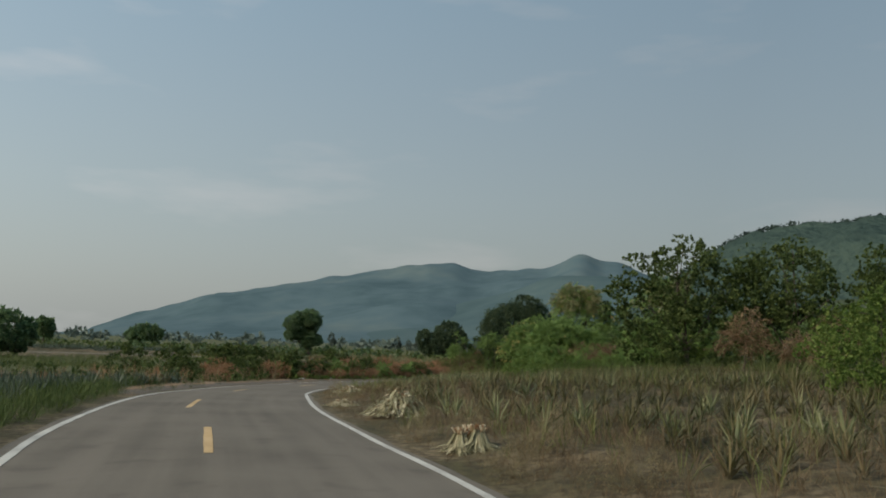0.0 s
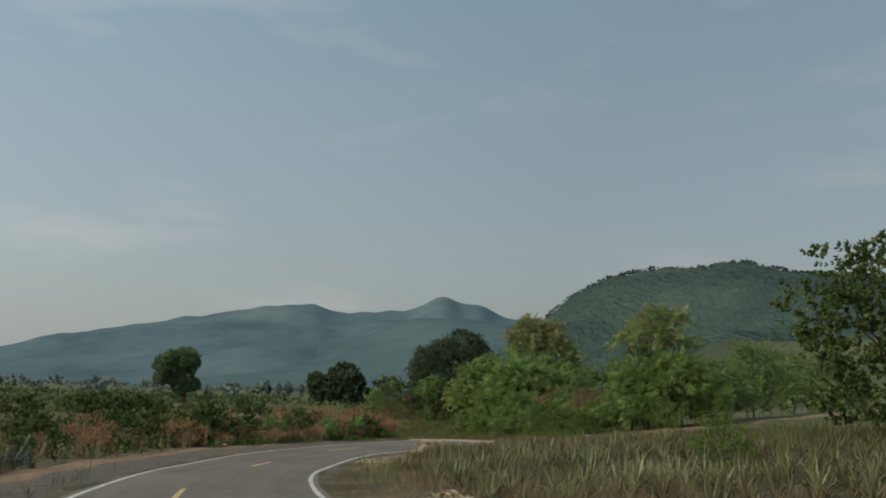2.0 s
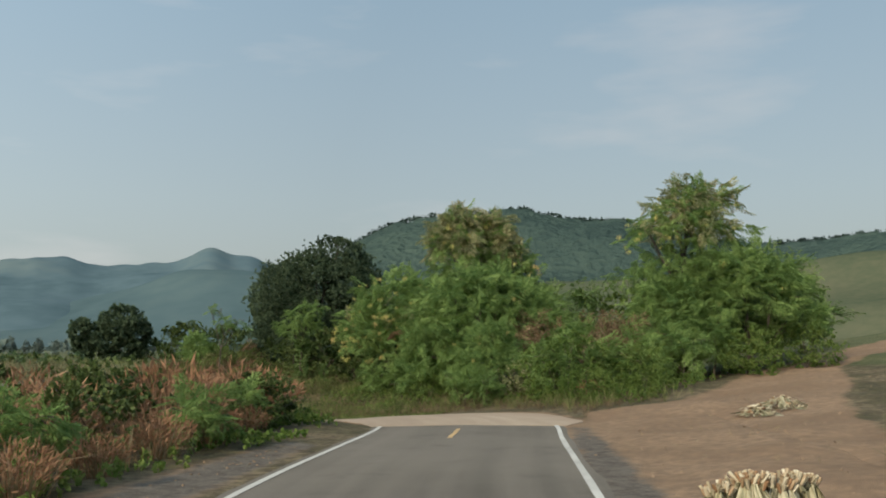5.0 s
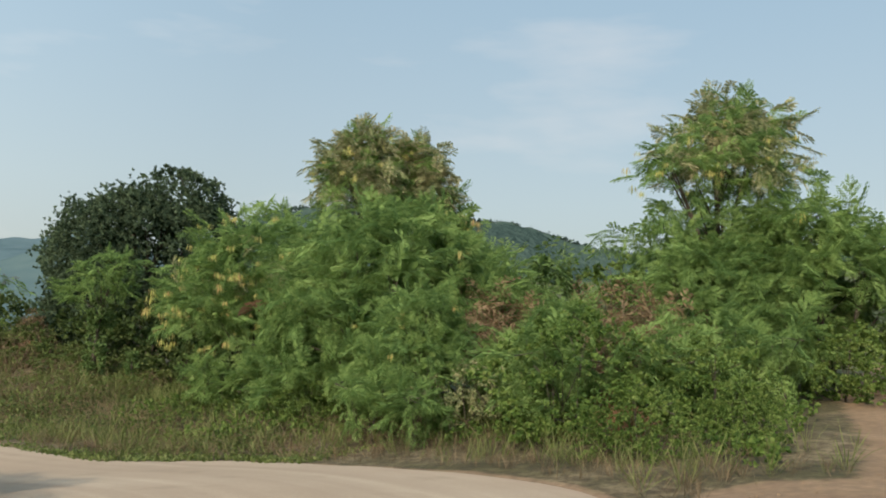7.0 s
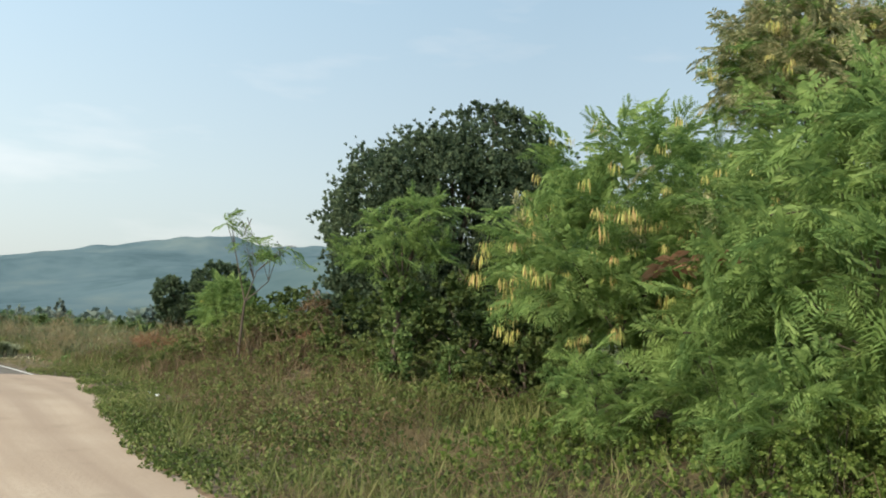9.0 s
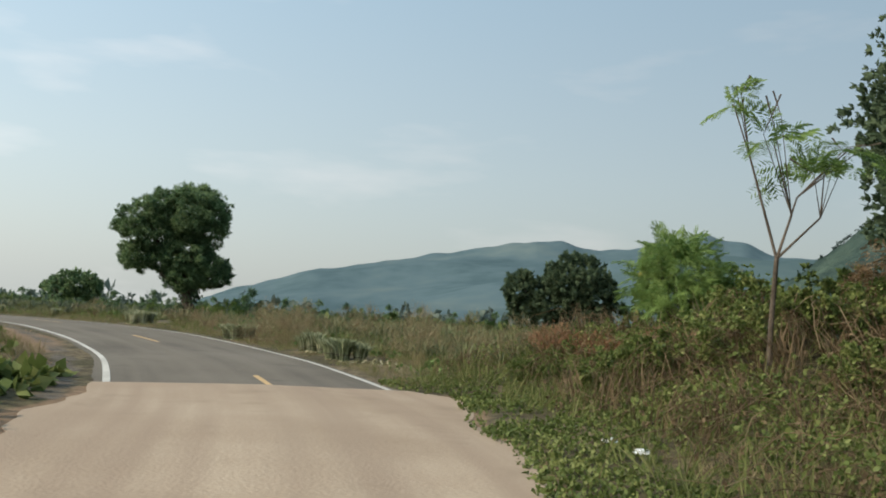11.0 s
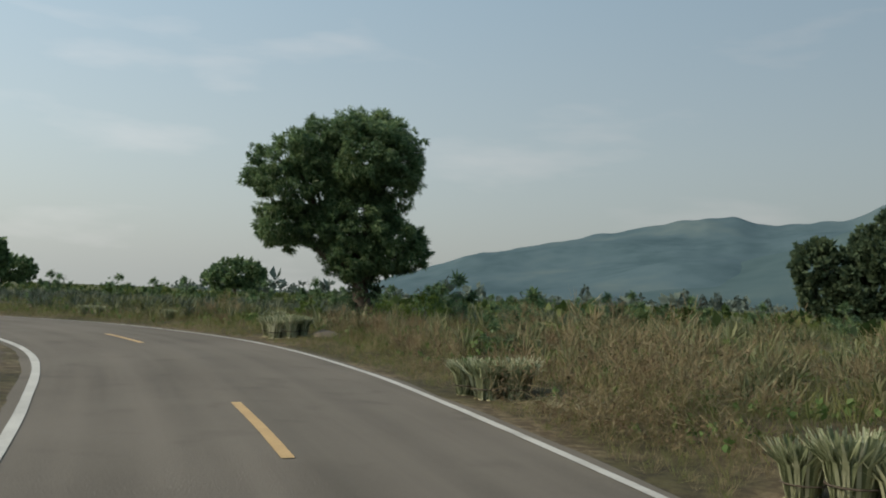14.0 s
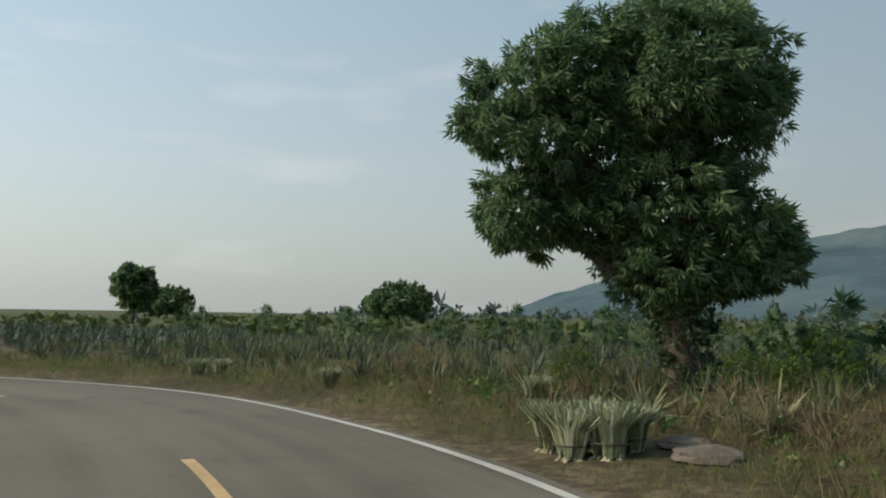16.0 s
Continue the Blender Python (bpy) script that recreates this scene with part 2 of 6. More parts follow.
M_PINE_PALE = material("pineapple_leaf_pale", [(0.08, 0.10, 0.045), (0.15, 0.17, 0.08), (0.26, 0.26, 0.14)], 0.4, 6, 0.5, 0, 0.2, 0.6)
M_PINE_DARK = material("pineapple_leaf_bluish", [(0.03, 0.05, 0.03), (0.06, 0.085, 0.055), (0.12, 0.14, 0.10)], 0.4, 6, 0.5, 0, 0.15, 0.6, 0.45)
M_CUT = material("cut_pineapple_sucker", [(0.17, 0.16, 0.085), (0.36, 0.33, 0.20), (0.54, 0.49, 0.34)], 0.8, 10, 0.7, 0, 0.2, 0.6)
M_CUT_GREEN = material("cut_sucker_green", [(0.13, 0.155, 0.08), (0.27, 0.295, 0.17), (0.48, 0.48, 0.33)], 0.8, 10, 0.6, 0, 0.2, 0.6)
M_CONCRETE = material("old_concrete", [(0.075, 0.06, 0.045), (0.13, 0.108, 0.085), (0.2, 0.17, 0.14)], 2.0, 14, 0.9, 0.8)
M_LITTER = material("white_plastic", [(0.55, 0.57, 0.58), (0.72, 0.74, 0.75), (0.8, 0.8, 0.8)], 3, 20, 0.5, 0.2)
# far range and foothills: haze is put into the blue-grey colour and emission
M_RANGE = material("painted_haze_mountain", [(0.053, 0.085, 0.094), (0.08, 0.118, 0.13), (0.108, 0.142, 0.141)], 0.006, 0.035, 1.0, 0, haze_glow=0.12, spec=0.0)
M_FOOT = material("painted_haze_foothill", [(0.05, 0.08, 0.085), (0.066, 0.10, 0.105), (0.086, 0.12, 0.118)], 0.006, 0.035, 1.0, 0, haze_glow=0.12, spec=0.0)
# bluish base and emission carry painted haze for the hill and skyline trees
M_HILL = material("hazed_forested_hill", [(0.035, 0.055, 0.049), (0.047, 0.071, 0.06), (0.06, 0.087, 0.069)], 0.02, 0.17, 1.0, 1.0, haze_glow=0.14, spec=0.0, stops=[0.55, 0.74, 0.92])
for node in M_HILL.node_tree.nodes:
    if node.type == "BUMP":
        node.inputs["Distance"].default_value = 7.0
M_PALE = material("dry_hillside", [(0.05, 0.066, 0.042), (0.075, 0.088, 0.053), (0.11, 0.11, 0.068)], 0.03, 0.4, 1.0, 0, spec=0.0)
# pale bluish base with haze painted in, for trees and scrub far off
M_FAR = material("haze_paled_foliage", [(0.10, 0.135, 0.115), (0.13, 0.165, 0.14), (0.16, 0.195, 0.165)], 0.05, 0.6, 1.0, 0, 0.2, 0.4)


# ---- builders ----


def np_mesh(name, verts, faces, smooth=False, flat=False):
    """A mesh from arrays: verts (n, 3) and faces (m, 4) or (m, 3)."""
    verts, faces = np.asarray(verts, np.float32), np.asarray(faces, np.int32)
    me = bpy.data.meshes.new(name)
    k = faces.shape[1]
    me.vertices.add(len(verts))
    me.vertices.foreach_set("co", verts.ravel())
    me.loops.add(faces.size)
    me.loops.foreach_set("vertex_index", faces.ravel())
    me.polygons.add(len(faces))
    me.polygons.foreach_set("loop_start", np.arange(0, faces.size, k, dtype=np.int32))
    if smooth:
        me.polygons.foreach_set("use_smooth", np.ones(len(faces), bool))
    if flat:
        me.polygons.foreach_set("use_smooth", np.zeros(len(faces), bool))
    me.update(calc_edges=True)
    return me


def put(name, me, mat, parent=None, label="", category="", group="", kind=""):
    """Links a mesh as one object, under a thing where one is given."""
    if not me.materials:
        me.materials.append(mat)
    ob = new(name, me)
    if parent:
        ob.parent = parent
    return tagged(ob, label, category, group, kind)


def thing(name, place, label, category, group="", turn=0.0, scale=1.0):
    ob = new(name)
    ob.empty_display_size = 0.3
    ob.matrix_world = Matrix.LocRotScale(place, Euler((0, 0, turn)), Vector((scale,) * 3))
    return tagged(ob, label, category, group)


def join(pieces):
    """Many (verts, faces) as one."""
    vs, fs, n = [], [], 0
    for v, f in pieces:
        vs.append(v)
        fs.append(np.asarray(f) + n)
        n += len(v)
    return np.concatenate(vs), np.concatenate(fs)


def frames(ahead, up=None):
    """Rows of turns whose x goes along ahead and whose z is as near up as it can be."""
    x = ahead / np.linalg.norm(ahead, axis=1, keepdims=True)
    up = np.tile((0.0, 0.0, 1.0), (len(x), 1)) if up is None else up
    y = np.cross(up, x)
    y /= np.linalg.norm(y, axis=1, keepdims=True) + 1e-9
    z = np.cross(x, y)
    return np.stack([x, y, z], -1)


def spread(template, places, turns, sizes):
    """A template (verts, quads) set at every place."""
    tv, tf = template
    v = np.einsum("nij,kj->nki", turns, tv) * np.asarray(sizes).reshape(-1, 1, 1) + places[:, None]
    f = tf[None] + (np.arange(len(places)) * len(tv))[:, None, None]
    return v.reshape(-1, 3), f.reshape(-1, tf.shape[1])


def tube(points, radii, sides=7):
    """A tapered limb through the points."""
    p, r = np.asarray(points, float), np.asarray(radii, float)
    d = np.gradient(p, axis=0)
    t = frames(d, np.tile((0.31, 0.17, 0.94), (len(p), 1)))
    a = np.linspace(0, 2 * np.pi, sides, endpoint=False)
    ring = p[:, None] + r[:, None, None] * (np.cos(a)[None, :, None] * t[:, None, :, 1] + np.sin(a)[None, :, None] * t[:, None, :, 2])
    i, j = np.meshgrid(np.arange(len(p) - 1), np.arange(sides), indexing="ij")
    a0, a1 = i * sides + j, i * sides + (j + 1) % sides
    return ring.reshape(-1, 3), np.stack([a0, a1, a1 + sides, a0 + sides], -1).reshape(-1, 4)


def leaf_template(width=0.26, fold=0.05, droop=0.12):
    v = np.array([(0, 0, 0), (0.45, width / 2, fold), (1, 0, -droop), (0.45, -width / 2, fold)])
    return v, np.array([(0, 1, 2, 3)])


def whorl_template(n, width, seed, spread_angle=0.9):
    """Several long leaves round a twig's end, which points along x."""
    g = np.random.default_rng(seed)
    lv, lf = leaf_template(width)
    a = np.arange(n) * 2.4 + g.uniform(0, 0.6, n)
    lean = g.uniform(0.35, spread_angle, n)
    ahead = np.stack([np.cos(lean), np.sin(lean) * np.cos(a), np.sin(lean) * np.sin(a)], -1)
    return spread((lv, lf), ahead * 0.08, frames(ahead, g.normal(size=(n, 3))), g.uniform(0.75, 1.15, n))


def spray_template(seed, leaves=9, pairs=5, long=0.46):
    """The feathery end of a branch, one long: drooping leaves on both sides of a twig, each with pairs of narrow fingers."""
    g = np.random.default_rng(seed)
    vs, fs = [], []
    for i in range(leaves):
        x = 0.12 + 0.8 * i / (leaves - 1)
        side = (1 if i % 2 else -1) * (0.0 if i == leaves - 1 else 1.0)
        root = np.array((x, 0, 0.06 * math.sin(3 * x) - 0.16 * x * x))
        way = np.array((0.55 + 0.5 * x, side * (1.05 - 0.45 * x), 0.18)) + g.normal(0, 0.16, 3)
        way /= np.linalg.norm(way)
        across = np.cross((0, 0, 1.0), way)
        across /= np.linalg.norm(across)
        reach = long * g.uniform(0.75, 1.15)
        for j in range(pairs):
            u = (j + 0.7) / pairs
            at = root + way * reach * u - np.array((0, 0, 0.30 * reach * u * u * (1 + 0.6 * abs(side))))
            size = reach * (0.62 - 0.38 * abs(u - 0.4)) * g.uniform(0.85, 1.15)
            for hand in (-1, 1):
                tip = at + size * (0.55 * way + hand * 0.8 * across) - np.array((0, 0, size * g.uniform(0.12, 0.42)))
                mid = at * 0.5 + tip * 0.5 + np.array((0, 0, 0.02))
                wide = 0.1 * size * (way - 0.4 * hand * across) + np.array((0, 0, 0.012))
                n = len(vs)
                vs += [at, mid + wide, tip, mid - wide]
                fs.append((n, n + 1, n + 2, n + 3))
    return np.array(vs), np.array(fs)


def blade_template(n, seed, width=0.03, lean=0.45, height_jitter=0.4, base=0.12, simple=False):
    """A tuft of n bent grass blades, one high."""
    g = np.random.default_rng(seed)
    vs, fs = [], []
    for i in range(n):
        a, t = g.uniform(0, 6.28), g.uniform(0.05, lean)
        h = 1 - g.uniform(0, height_jitter)
        o = np.array((np.cos(a), np.sin(a), 0.0))
        s = np.array((-o[1], o[0], 0.0)) * width
        b = o * g.uniform(0, base)
        m = b + o * t * 0.35 * h + np.array((0, 0, 0.6 * h))
        tip = b + o * t * h + np.array((0, 0, h * (1 - 0.3 * t)))
        k = len(vs)
        if simple:
            low = b * 0.55 + tip * 0.45 + np.array((0, 0, 0.12 * t * h))
            vs += [b, low + s, tip, low - s]
            fs.append((k, k + 1, k + 2, k + 3))
            continue
        vs += [b - s, b + s, m + s * 0.8, m - s * 0.8, tip + s * 0.1, tip - s * 0.1]
        fs += [(k, k + 1, k + 2, k + 3), (k + 3, k + 2, k + 4, k + 5)]
    return np.array(vs), np.array(fs)


def rosette_template(n, seed, width=0.055, outer=1.25, inner=0.15):
    """A pineapple plant's stiff sword leaves, about one high."""
    g = np.random.default_rng(seed)
    vs, fs = [], []
    for i in range(n):
        a = i * 2.4 + g.uniform(-0.2, 0.2)
        t = inner + (outer - inner) * (i / n) ** 0.8 + g.uniform(-0.08, 0.08)
        length = g.uniform(0.8, 1.1)
        o = np.array((np.cos(a), np.sin(a), 0.0))
        s = np.array((-o[1], o[0], 0.0)) * width
        m = o * 0.5 * length * np.sin(t * 0.75) + np.array((0, 0, 0.52 * length * np.cos(t * 0.75)))
        tip = o * length * np.sin(t) + np.array((0, 0, length * np.cos(t) * 0.96))
        b = o * 0.03 + np.array((0, 0, 0.02))
        k = len(vs)
        vs += [b, m * 0.8 + s, tip, m * 0.8 - s]
        fs.append((k, k + 1, k + 2, k + 3))
    return np.array(vs), np.array(fs)


def upright(n, g, tilt=0.12):
    """Random turns about the upright, with a slight tilt."""
    a = g.uniform(0, 2 * np.pi, n)
    x = np.stack([np.cos(a), np.sin(a), g.normal(0, tilt, n)], -1)
    up = np.stack([g.normal(0, tilt, n), g.normal(0, tilt, n), np.ones(n)], -1)
    return frames(x, up)


# ---- the road's line and the lie of the land ----
LINE_XY = [(9.5, -40), (-0.1, 1), (-2.5, 10.9), (-3.75, 15.8), (-5.4, 22.2), (-6.6, 29.0), (-7.15, 35), (-7.1, 40.8), (-6.45, 45), (-5.4, 49.2),
           (-3.75, 53.4), (-1.75, 57.5), (0.1, 60.8), (2.5, 65.1), (3.6, 68.3), (3.75, 71), (3.3, 73.6), (2.5, 76.3), (0.5, 80.8), (-1.4, 85.5),
           (-2.8, 90), (-4.5, 94.8), (-6.3, 98.6), (-7.6, 100.9), (-9.4, 103.45), (-12.1, 107.1), (-16.0, 112.0), (-19.3, 115.3),
           (-23.0, 118.2), (-27.5, 120.5), (-32.5, 120.9), (-38, 120.2), (-48, 117.5), (-64, 111), (-90, 98)]
LINE_Z = [0.0, 0.06, 0.08, 0.07, 0.0, -0.1, -0.27, -0.4, -0.49, -0.56, -0.62, -0.68, -0.73, -0.81, -0.88, -1.0, -1.22, -1.5, -1.66, -1.5,
          -1.3, -1.28, -1.2, -1.1, -1.02, -0.94, -0.88, -0.85, -0.84, -0.83, -0.82, -0.82, -0.82, -0.82, -0.82]
# the white edge lines, left and right
LINE_L = [(-0.9, -8), (-3.2, 3), (-5.4, 11.2), (-6.55, 15.0), (-7.8, 20.7), (-8.8, 26.2), (-9.35, 33.5), (-9.15, 40.0), (-8.6, 43.6), (-7.7, 48.1), (-6.6, 51.9), (-5.5, 54.4),
          (-4.25, 57.0), (-2.3, 60.5), (0.3, 65.1), (-8.6, 98.0), (-9.7, 99.9), (-11.4, 102.4), (-13.95, 105.8), (-17.8, 110.4), (-20.8, 113.2), (-22.7, 114.6)]
LINE_R = [(4.9, -8), (2.5, 3), (0.2, 11.6), (-1.05, 15.4), (-2.75, 21.8), (-4.2, 29.2), (-4.9, 33.6), (-5.15, 38.5), (-5.0, 41.5), (-4.5, 44.3), (-3.9, 47.0), (-3.1, 50.2), (-2.2, 52.2),
          (-0.7, 55.0), (0.5, 57.2), (1.5, 59.1), (3.4, 62.7), (5.1, 65.8), (-4.0, 99.3), (-5.3, 101.4), (-7.35, 104.5), (-9.0, 106.8), (-10.7, 109.2), (-12.4, 111.6), (-14.0, 113.5),
          (-16.3, 116.1), (-18.6, 118.3), (-20.9, 120.0), (-23.8, 121.7), (-26.5, 122.9), (-29.5, 123.4), (-32.6, 123.3)]
HALF = 2.45


def smooth_line(points, per=24):
    """A Catmull-Rom line through the points."""
    p = np.asarray(points, float)
    p = np.concatenate([[2 * p[0] - p[1]], p, [2 * p[-1] - p[-2]]])
    out = []
    for i in range(1, len(p) - 2):
        t = np.linspace(0, 1, per, endpoint=False)[:, None]
        a, b, c, d = p[i - 1], p[i], p[i + 1], p[i + 2]
        out.append(0.5 * (2 * b + (c - a) * t + (2 * a - 5 * b + 4 * c - d) * t**2 + (3 * b - a - 3 * c + d) * t**3))
    return np.concatenate(out + [p[-2:-1]])


raw = smooth_line([(x, y, z) for (x, y), z in zip(LINE_XY, LINE_Z)])
along = np.r_[0, np.cumsum(np.linalg.norm(np.diff(raw[:, :2], axis=0), axis=1))]
STEP = 0.4
S = np.arange(0, along[-1], STEP)
LINE = np.stack([np.interp(S, along, raw[:, k]) for k in range(3)], -1)
for _ in range(6):
    LINE[1:-1] = (LINE[:-2] + 2 * LINE[1:-1] + LINE[2:]) / 4
TAN = np.gradient(LINE[:, :2], axis=0)
TAN /= np.linalg.norm(TAN, axis=1, keepdims=True)
RIGHT = np.stack([TAN[:, 1], -TAN[:, 0]], -1)


def to_line(xy):
    """Nearest place on the road's line: index, and how far to its right."""
    xy = np.asarray(xy, float)
    idx = np.empty(len(xy), int)
    for k in range(0, len(xy), 4000):
        c = xy[k:k + 4000]
        idx[k:k + 4000] = ((c[:, None, :] - LINE[None, :, :2]) ** 2).sum(-1).argmin(1)
    off = xy - LINE[idx, :2]
    side = (off * RIGHT[idx]).sum(-1)
    return idx, np.where(np.abs(side) > 0.3, np.sign(side), 1) * np.linalg.norm(off, axis=1)


def ease(x, a, b):
    t = np.clip((np.asarray(x, float) - a) / (b - a), 0, 1)
    return t * t * (3 - 2 * t)


def wave(xy, size, seed=0):
    """Soft pseudo-random relief between -1 and 1."""
    x, y = xy[:, 0] / size + seed * 1.7, xy[:, 1] / size - seed * 2.3
    return (np.sin(x * 1.9 + 1.3 * np.sin(y * 1.3)) + np.sin(y * 2.3 + 1.1 * np.sin(x * 1.7 + 0.4)) + np.sin((x + y) * 1.1 + 2.0)) / 3


def s_at(x, y):
    return S[to_line([(x, y)])[0][0]]


def half_width(points):
    """How far from the road's middle a white line runs, along the whole road."""
    k, d = to_line(points)
    order = np.argsort(k)
    w = np.interp(np.arange(len(S)), k[order], np.abs(d)[order])
    for _ in range(12):
        w[1:-1] = (w[:-2] + 2 * w[1:-1] + w[2:]) / 4
    return w


HALF_L, HALF_R = half_width(LINE_L), half_width(LINE_R)
S_END, S_JOIN = s_at(2.85, 65.9), s_at(-4.9, 96.3)
# how far the paved surface reaches to either side; the concrete is uneven
SANDY = ease(S, S_END - 0.6, S_END + 1.0) * (1 - ease(S, S_JOIN - 0.3, S_JOIN + 1.2))
RAGGED = 0.22 * wave(np.stack([S, S * 0.3], -1), 1.6, 3) + 0.10 * wave(np.stack([S, S * 0.7], -1), 0.45, 5)
EDGE_R = (HALF_R + 0.2) * (1 - SANDY) + SANDY * (np.interp(S, [S_END - 3, s_at(3.75, 70), s_at(2.7, 75.6), s_at(2.1, 77.2), s_at(0.5, 80.8), s_at(-0.6, 83.2), s_at(-2.1, 88), s_at(-4, 94), S_JOIN + 2],
                                                           [2.6, 3.2, 2.6, 1.1, 1.5, 1.55, 2.0, 2.75, 3.6]) + 0.8 * RAGGED)
EDGE_L = (HALF_L + 0.2) * (1 - SANDY) + SANDY * (np.interp(S, [S_END, s_at(3.6, 68.3), s_at(3.75, 71), s_at(2.5, 76.3), s_at(0.5, 80.8), s_at(-2.1, 88)], [2.4, 2.7, 3.1, 3.4, 3.0, 2.7]) - RAGGED)


def land(xy, under_road=True):
    """The ground's height."""
    xy = np.asarray(xy, float).reshape(-1, 2)
    idx, d = to_line(xy)
    x, y = xy[:, 0], xy[:, 1]
    zr = LINE[idx, 2]
    far = ease(np.abs(d), 8, 60)
    plain = -0.85 + 0.0015 * np.clip(y - 100, 0, 300)
    z = zr * (1 - far) + plain * far
    yi = LINE[idx, 1]
    # the slope that climbs on the right before the bend
    climb = np.clip(d - 3.2, 0, 400)
    slope = 0.085 * (1 - ease(yi, 66, 92)) * (1 - ease(y - 0.55 * x, 62, 95))
    z = z + slope * climb * np.exp(-climb / 500) * (d > 0)
    # verge bank by the field past the bend, and by the thicket
    z = z + 0.28 * ease(d, 3.0, 8.0) * ease(yi, 96, 108) + 0.5 * ease(d, 3.0, 7.0) * ease(yi, 70, 80) * (1 - ease(yi, 94, 102))
    # overgrown mounds by the concrete
    z = z + 0.5 * np.exp(-((x - 2.9) ** 2 + (y - 95.6) ** 2) / 4.0) + 0.35 * np.exp(-((x + 0.2) ** 2 + (y - 100.5) ** 2) / 4.0)
    z = z + (0.3 + 0.22 * wave(xy, 1.1, 6)) * ease(d, 4.6, 6.6) * ease(yi, 83, 88) * (1 - ease(yi, 97, 100))
    # low ground left of the road
    z = z - 0.25 * ease(-d, 3.5, 9.0)
    z = z + 0.10 * wave(xy, 2.6) * ease(np.abs(d), 3.2, 6.0) + 0.05 * wave(xy, 0.8, 3) * ease(np.abs(d), 2.9, 4.0)
    if under_road:
        edge = np.where(d > 0, EDGE_R[idx], EDGE_L[idx])
        z = z - (0.015 * edge + 0.003) * (1 - ease(np.abs(d) - edge, 0.0, 1.4)) - 0.06 * (1 - ease(np.abs(d) - edge, -0.4, -0.02))
    return z


def axis(lo, hi, step, far):
    """Grid lines: even between lo and hi, then ever wider out to far."""
    mid, out, s, v = np.arange(lo, hi, step), [], step, 0.0
    while v < far:
        s *= 1.16
        v += s
        out.append(v)
    out = np.array(out)
    return np.r_[(lo - out)[::-1], mid, hi + out]


def track_line(points, widths, step=0.45):
    """A smoothed line with widths: rows of x, y, width."""
    p = smooth_line([(*q, w) for q, w in zip(points, widths)], 12)
    s = np.r_[0, np.cumsum(np.linalg.norm(np.diff(p[:, :2], axis=0), axis=1))]
    t = np.arange(0, s[-1], step)
    return np.stack([np.interp(t, s, p[:, k]) for k in range(3)], -1)


def beside(x, y, d):
    k = to_line([(x, y)])[0][0]
    return tuple(LINE[k, :2] + d * RIGHT[k])


TRACK = track_line([(2.6, 58.0), (6.0, 61.8), (10.0, 64.8), (14.4, 68.0), (20.0, 72.8), (27, 77.2), (35, 81.5), (48, 87)], [3.6, 6.2, 4.8, 4.2, 3.2, 3, 3, 3])
SHOULDER = track_line([beside(-6.45, 45, 3.2), beside(-5.4, 49.2, 3.4), beside(-3.75, 53.4, 3.6), beside(-1.75, 57.5, 4.1), beside(0.1, 60.8, 4.8), beside(2.5, 65.1, 5.2), beside(3.6, 68.3, 4.8)],
                      [0.8, 1.4, 2.4, 3.2, 4.6, 5.0, 2.0])
LEFT_DIRT = track_line([beside(-7.0, 28.5, -3.2), beside(-7.2, 31, -3.7), beside(-7.2, 36, -3.9), beside(-6.8, 43, -3.7), beside(-4.9, 50, -3.4), beside(-2.2, 56, -3.0), beside(0.1, 60.8, -2.8)], [0.4, 1.3, 2.2, 2.4, 1.9, 1.2, 0.7])
BEND_DIRT = track_line([(-11.0, 99.9), (-12.9, 102.7), (-14.9, 105.2), (-17.5, 107.9), (-20.3, 110.5)], [0.7, 1.2, 1.2, 0.9, 0.5])
GRAVEL_BEND = track_line([beside(-4.5, 94.8, -2.9), beside(-6.3, 98.6, -3.0), beside(-9.4, 103.45, -3.0), beside(-12.1, 107.1, -3.05), beside(-16, 112, -3.1), beside(-19.3, 115.3, -3.1), beside(-23, 118.2, -2.9)],
                         [0.3, 0.4, 0.4, 0.4, 0.4, 0.4, 0.3])
GRAVEL_LEFT = track_line([beside(-6.8, 29, -3.4), beside(-7.45, 36.3, -3.3), beside(-6.5, 47, -3.1), beside(-4.2, 54, -3.0), beside(0.05, 61.5, -2.8)], [0.8, 1.3, 1.4, 1.1, 0.7])
GRAVEL_EDGE = track_line([beside(-7.1, 40, 2.35), beside(-5.4, 49, 2.35), beside(-3.75, 53.4, 2.4), beside(-1.75, 57.5, 2.5), beside(2.5, 65.1, 2.5)], [0.3, 0.4, 0.6, 0.7, 0.5])


def cover(xy, lines, soft=0.55):
    """How far places lie inside the lines' widths: 0 outside, 1 inside, soft between."""
    best = np.zeros(len(xy))
    for c in lines:
        near = np.flatnonzero((xy[:, 0] > c[:, 0].min() - 6) & (xy[:, 0] < c[:, 0].max() + 6) & (xy[:, 1] > c[:, 1].min() - 6) & (xy[:, 1] < c[:, 1].max() + 6))
        for k in range(0, len(near), 4000):
            sel = near[k:k + 4000]
            d = np.linalg.norm(xy[sel, None] - c[None, :, :2], axis=-1)
            inside = (c[None, :, 2] / 2 - d).max(1)
            best[sel] = np.maximum(best[sel], np.clip(0.5 + inside / (2 * soft), 0, 1))
    return best


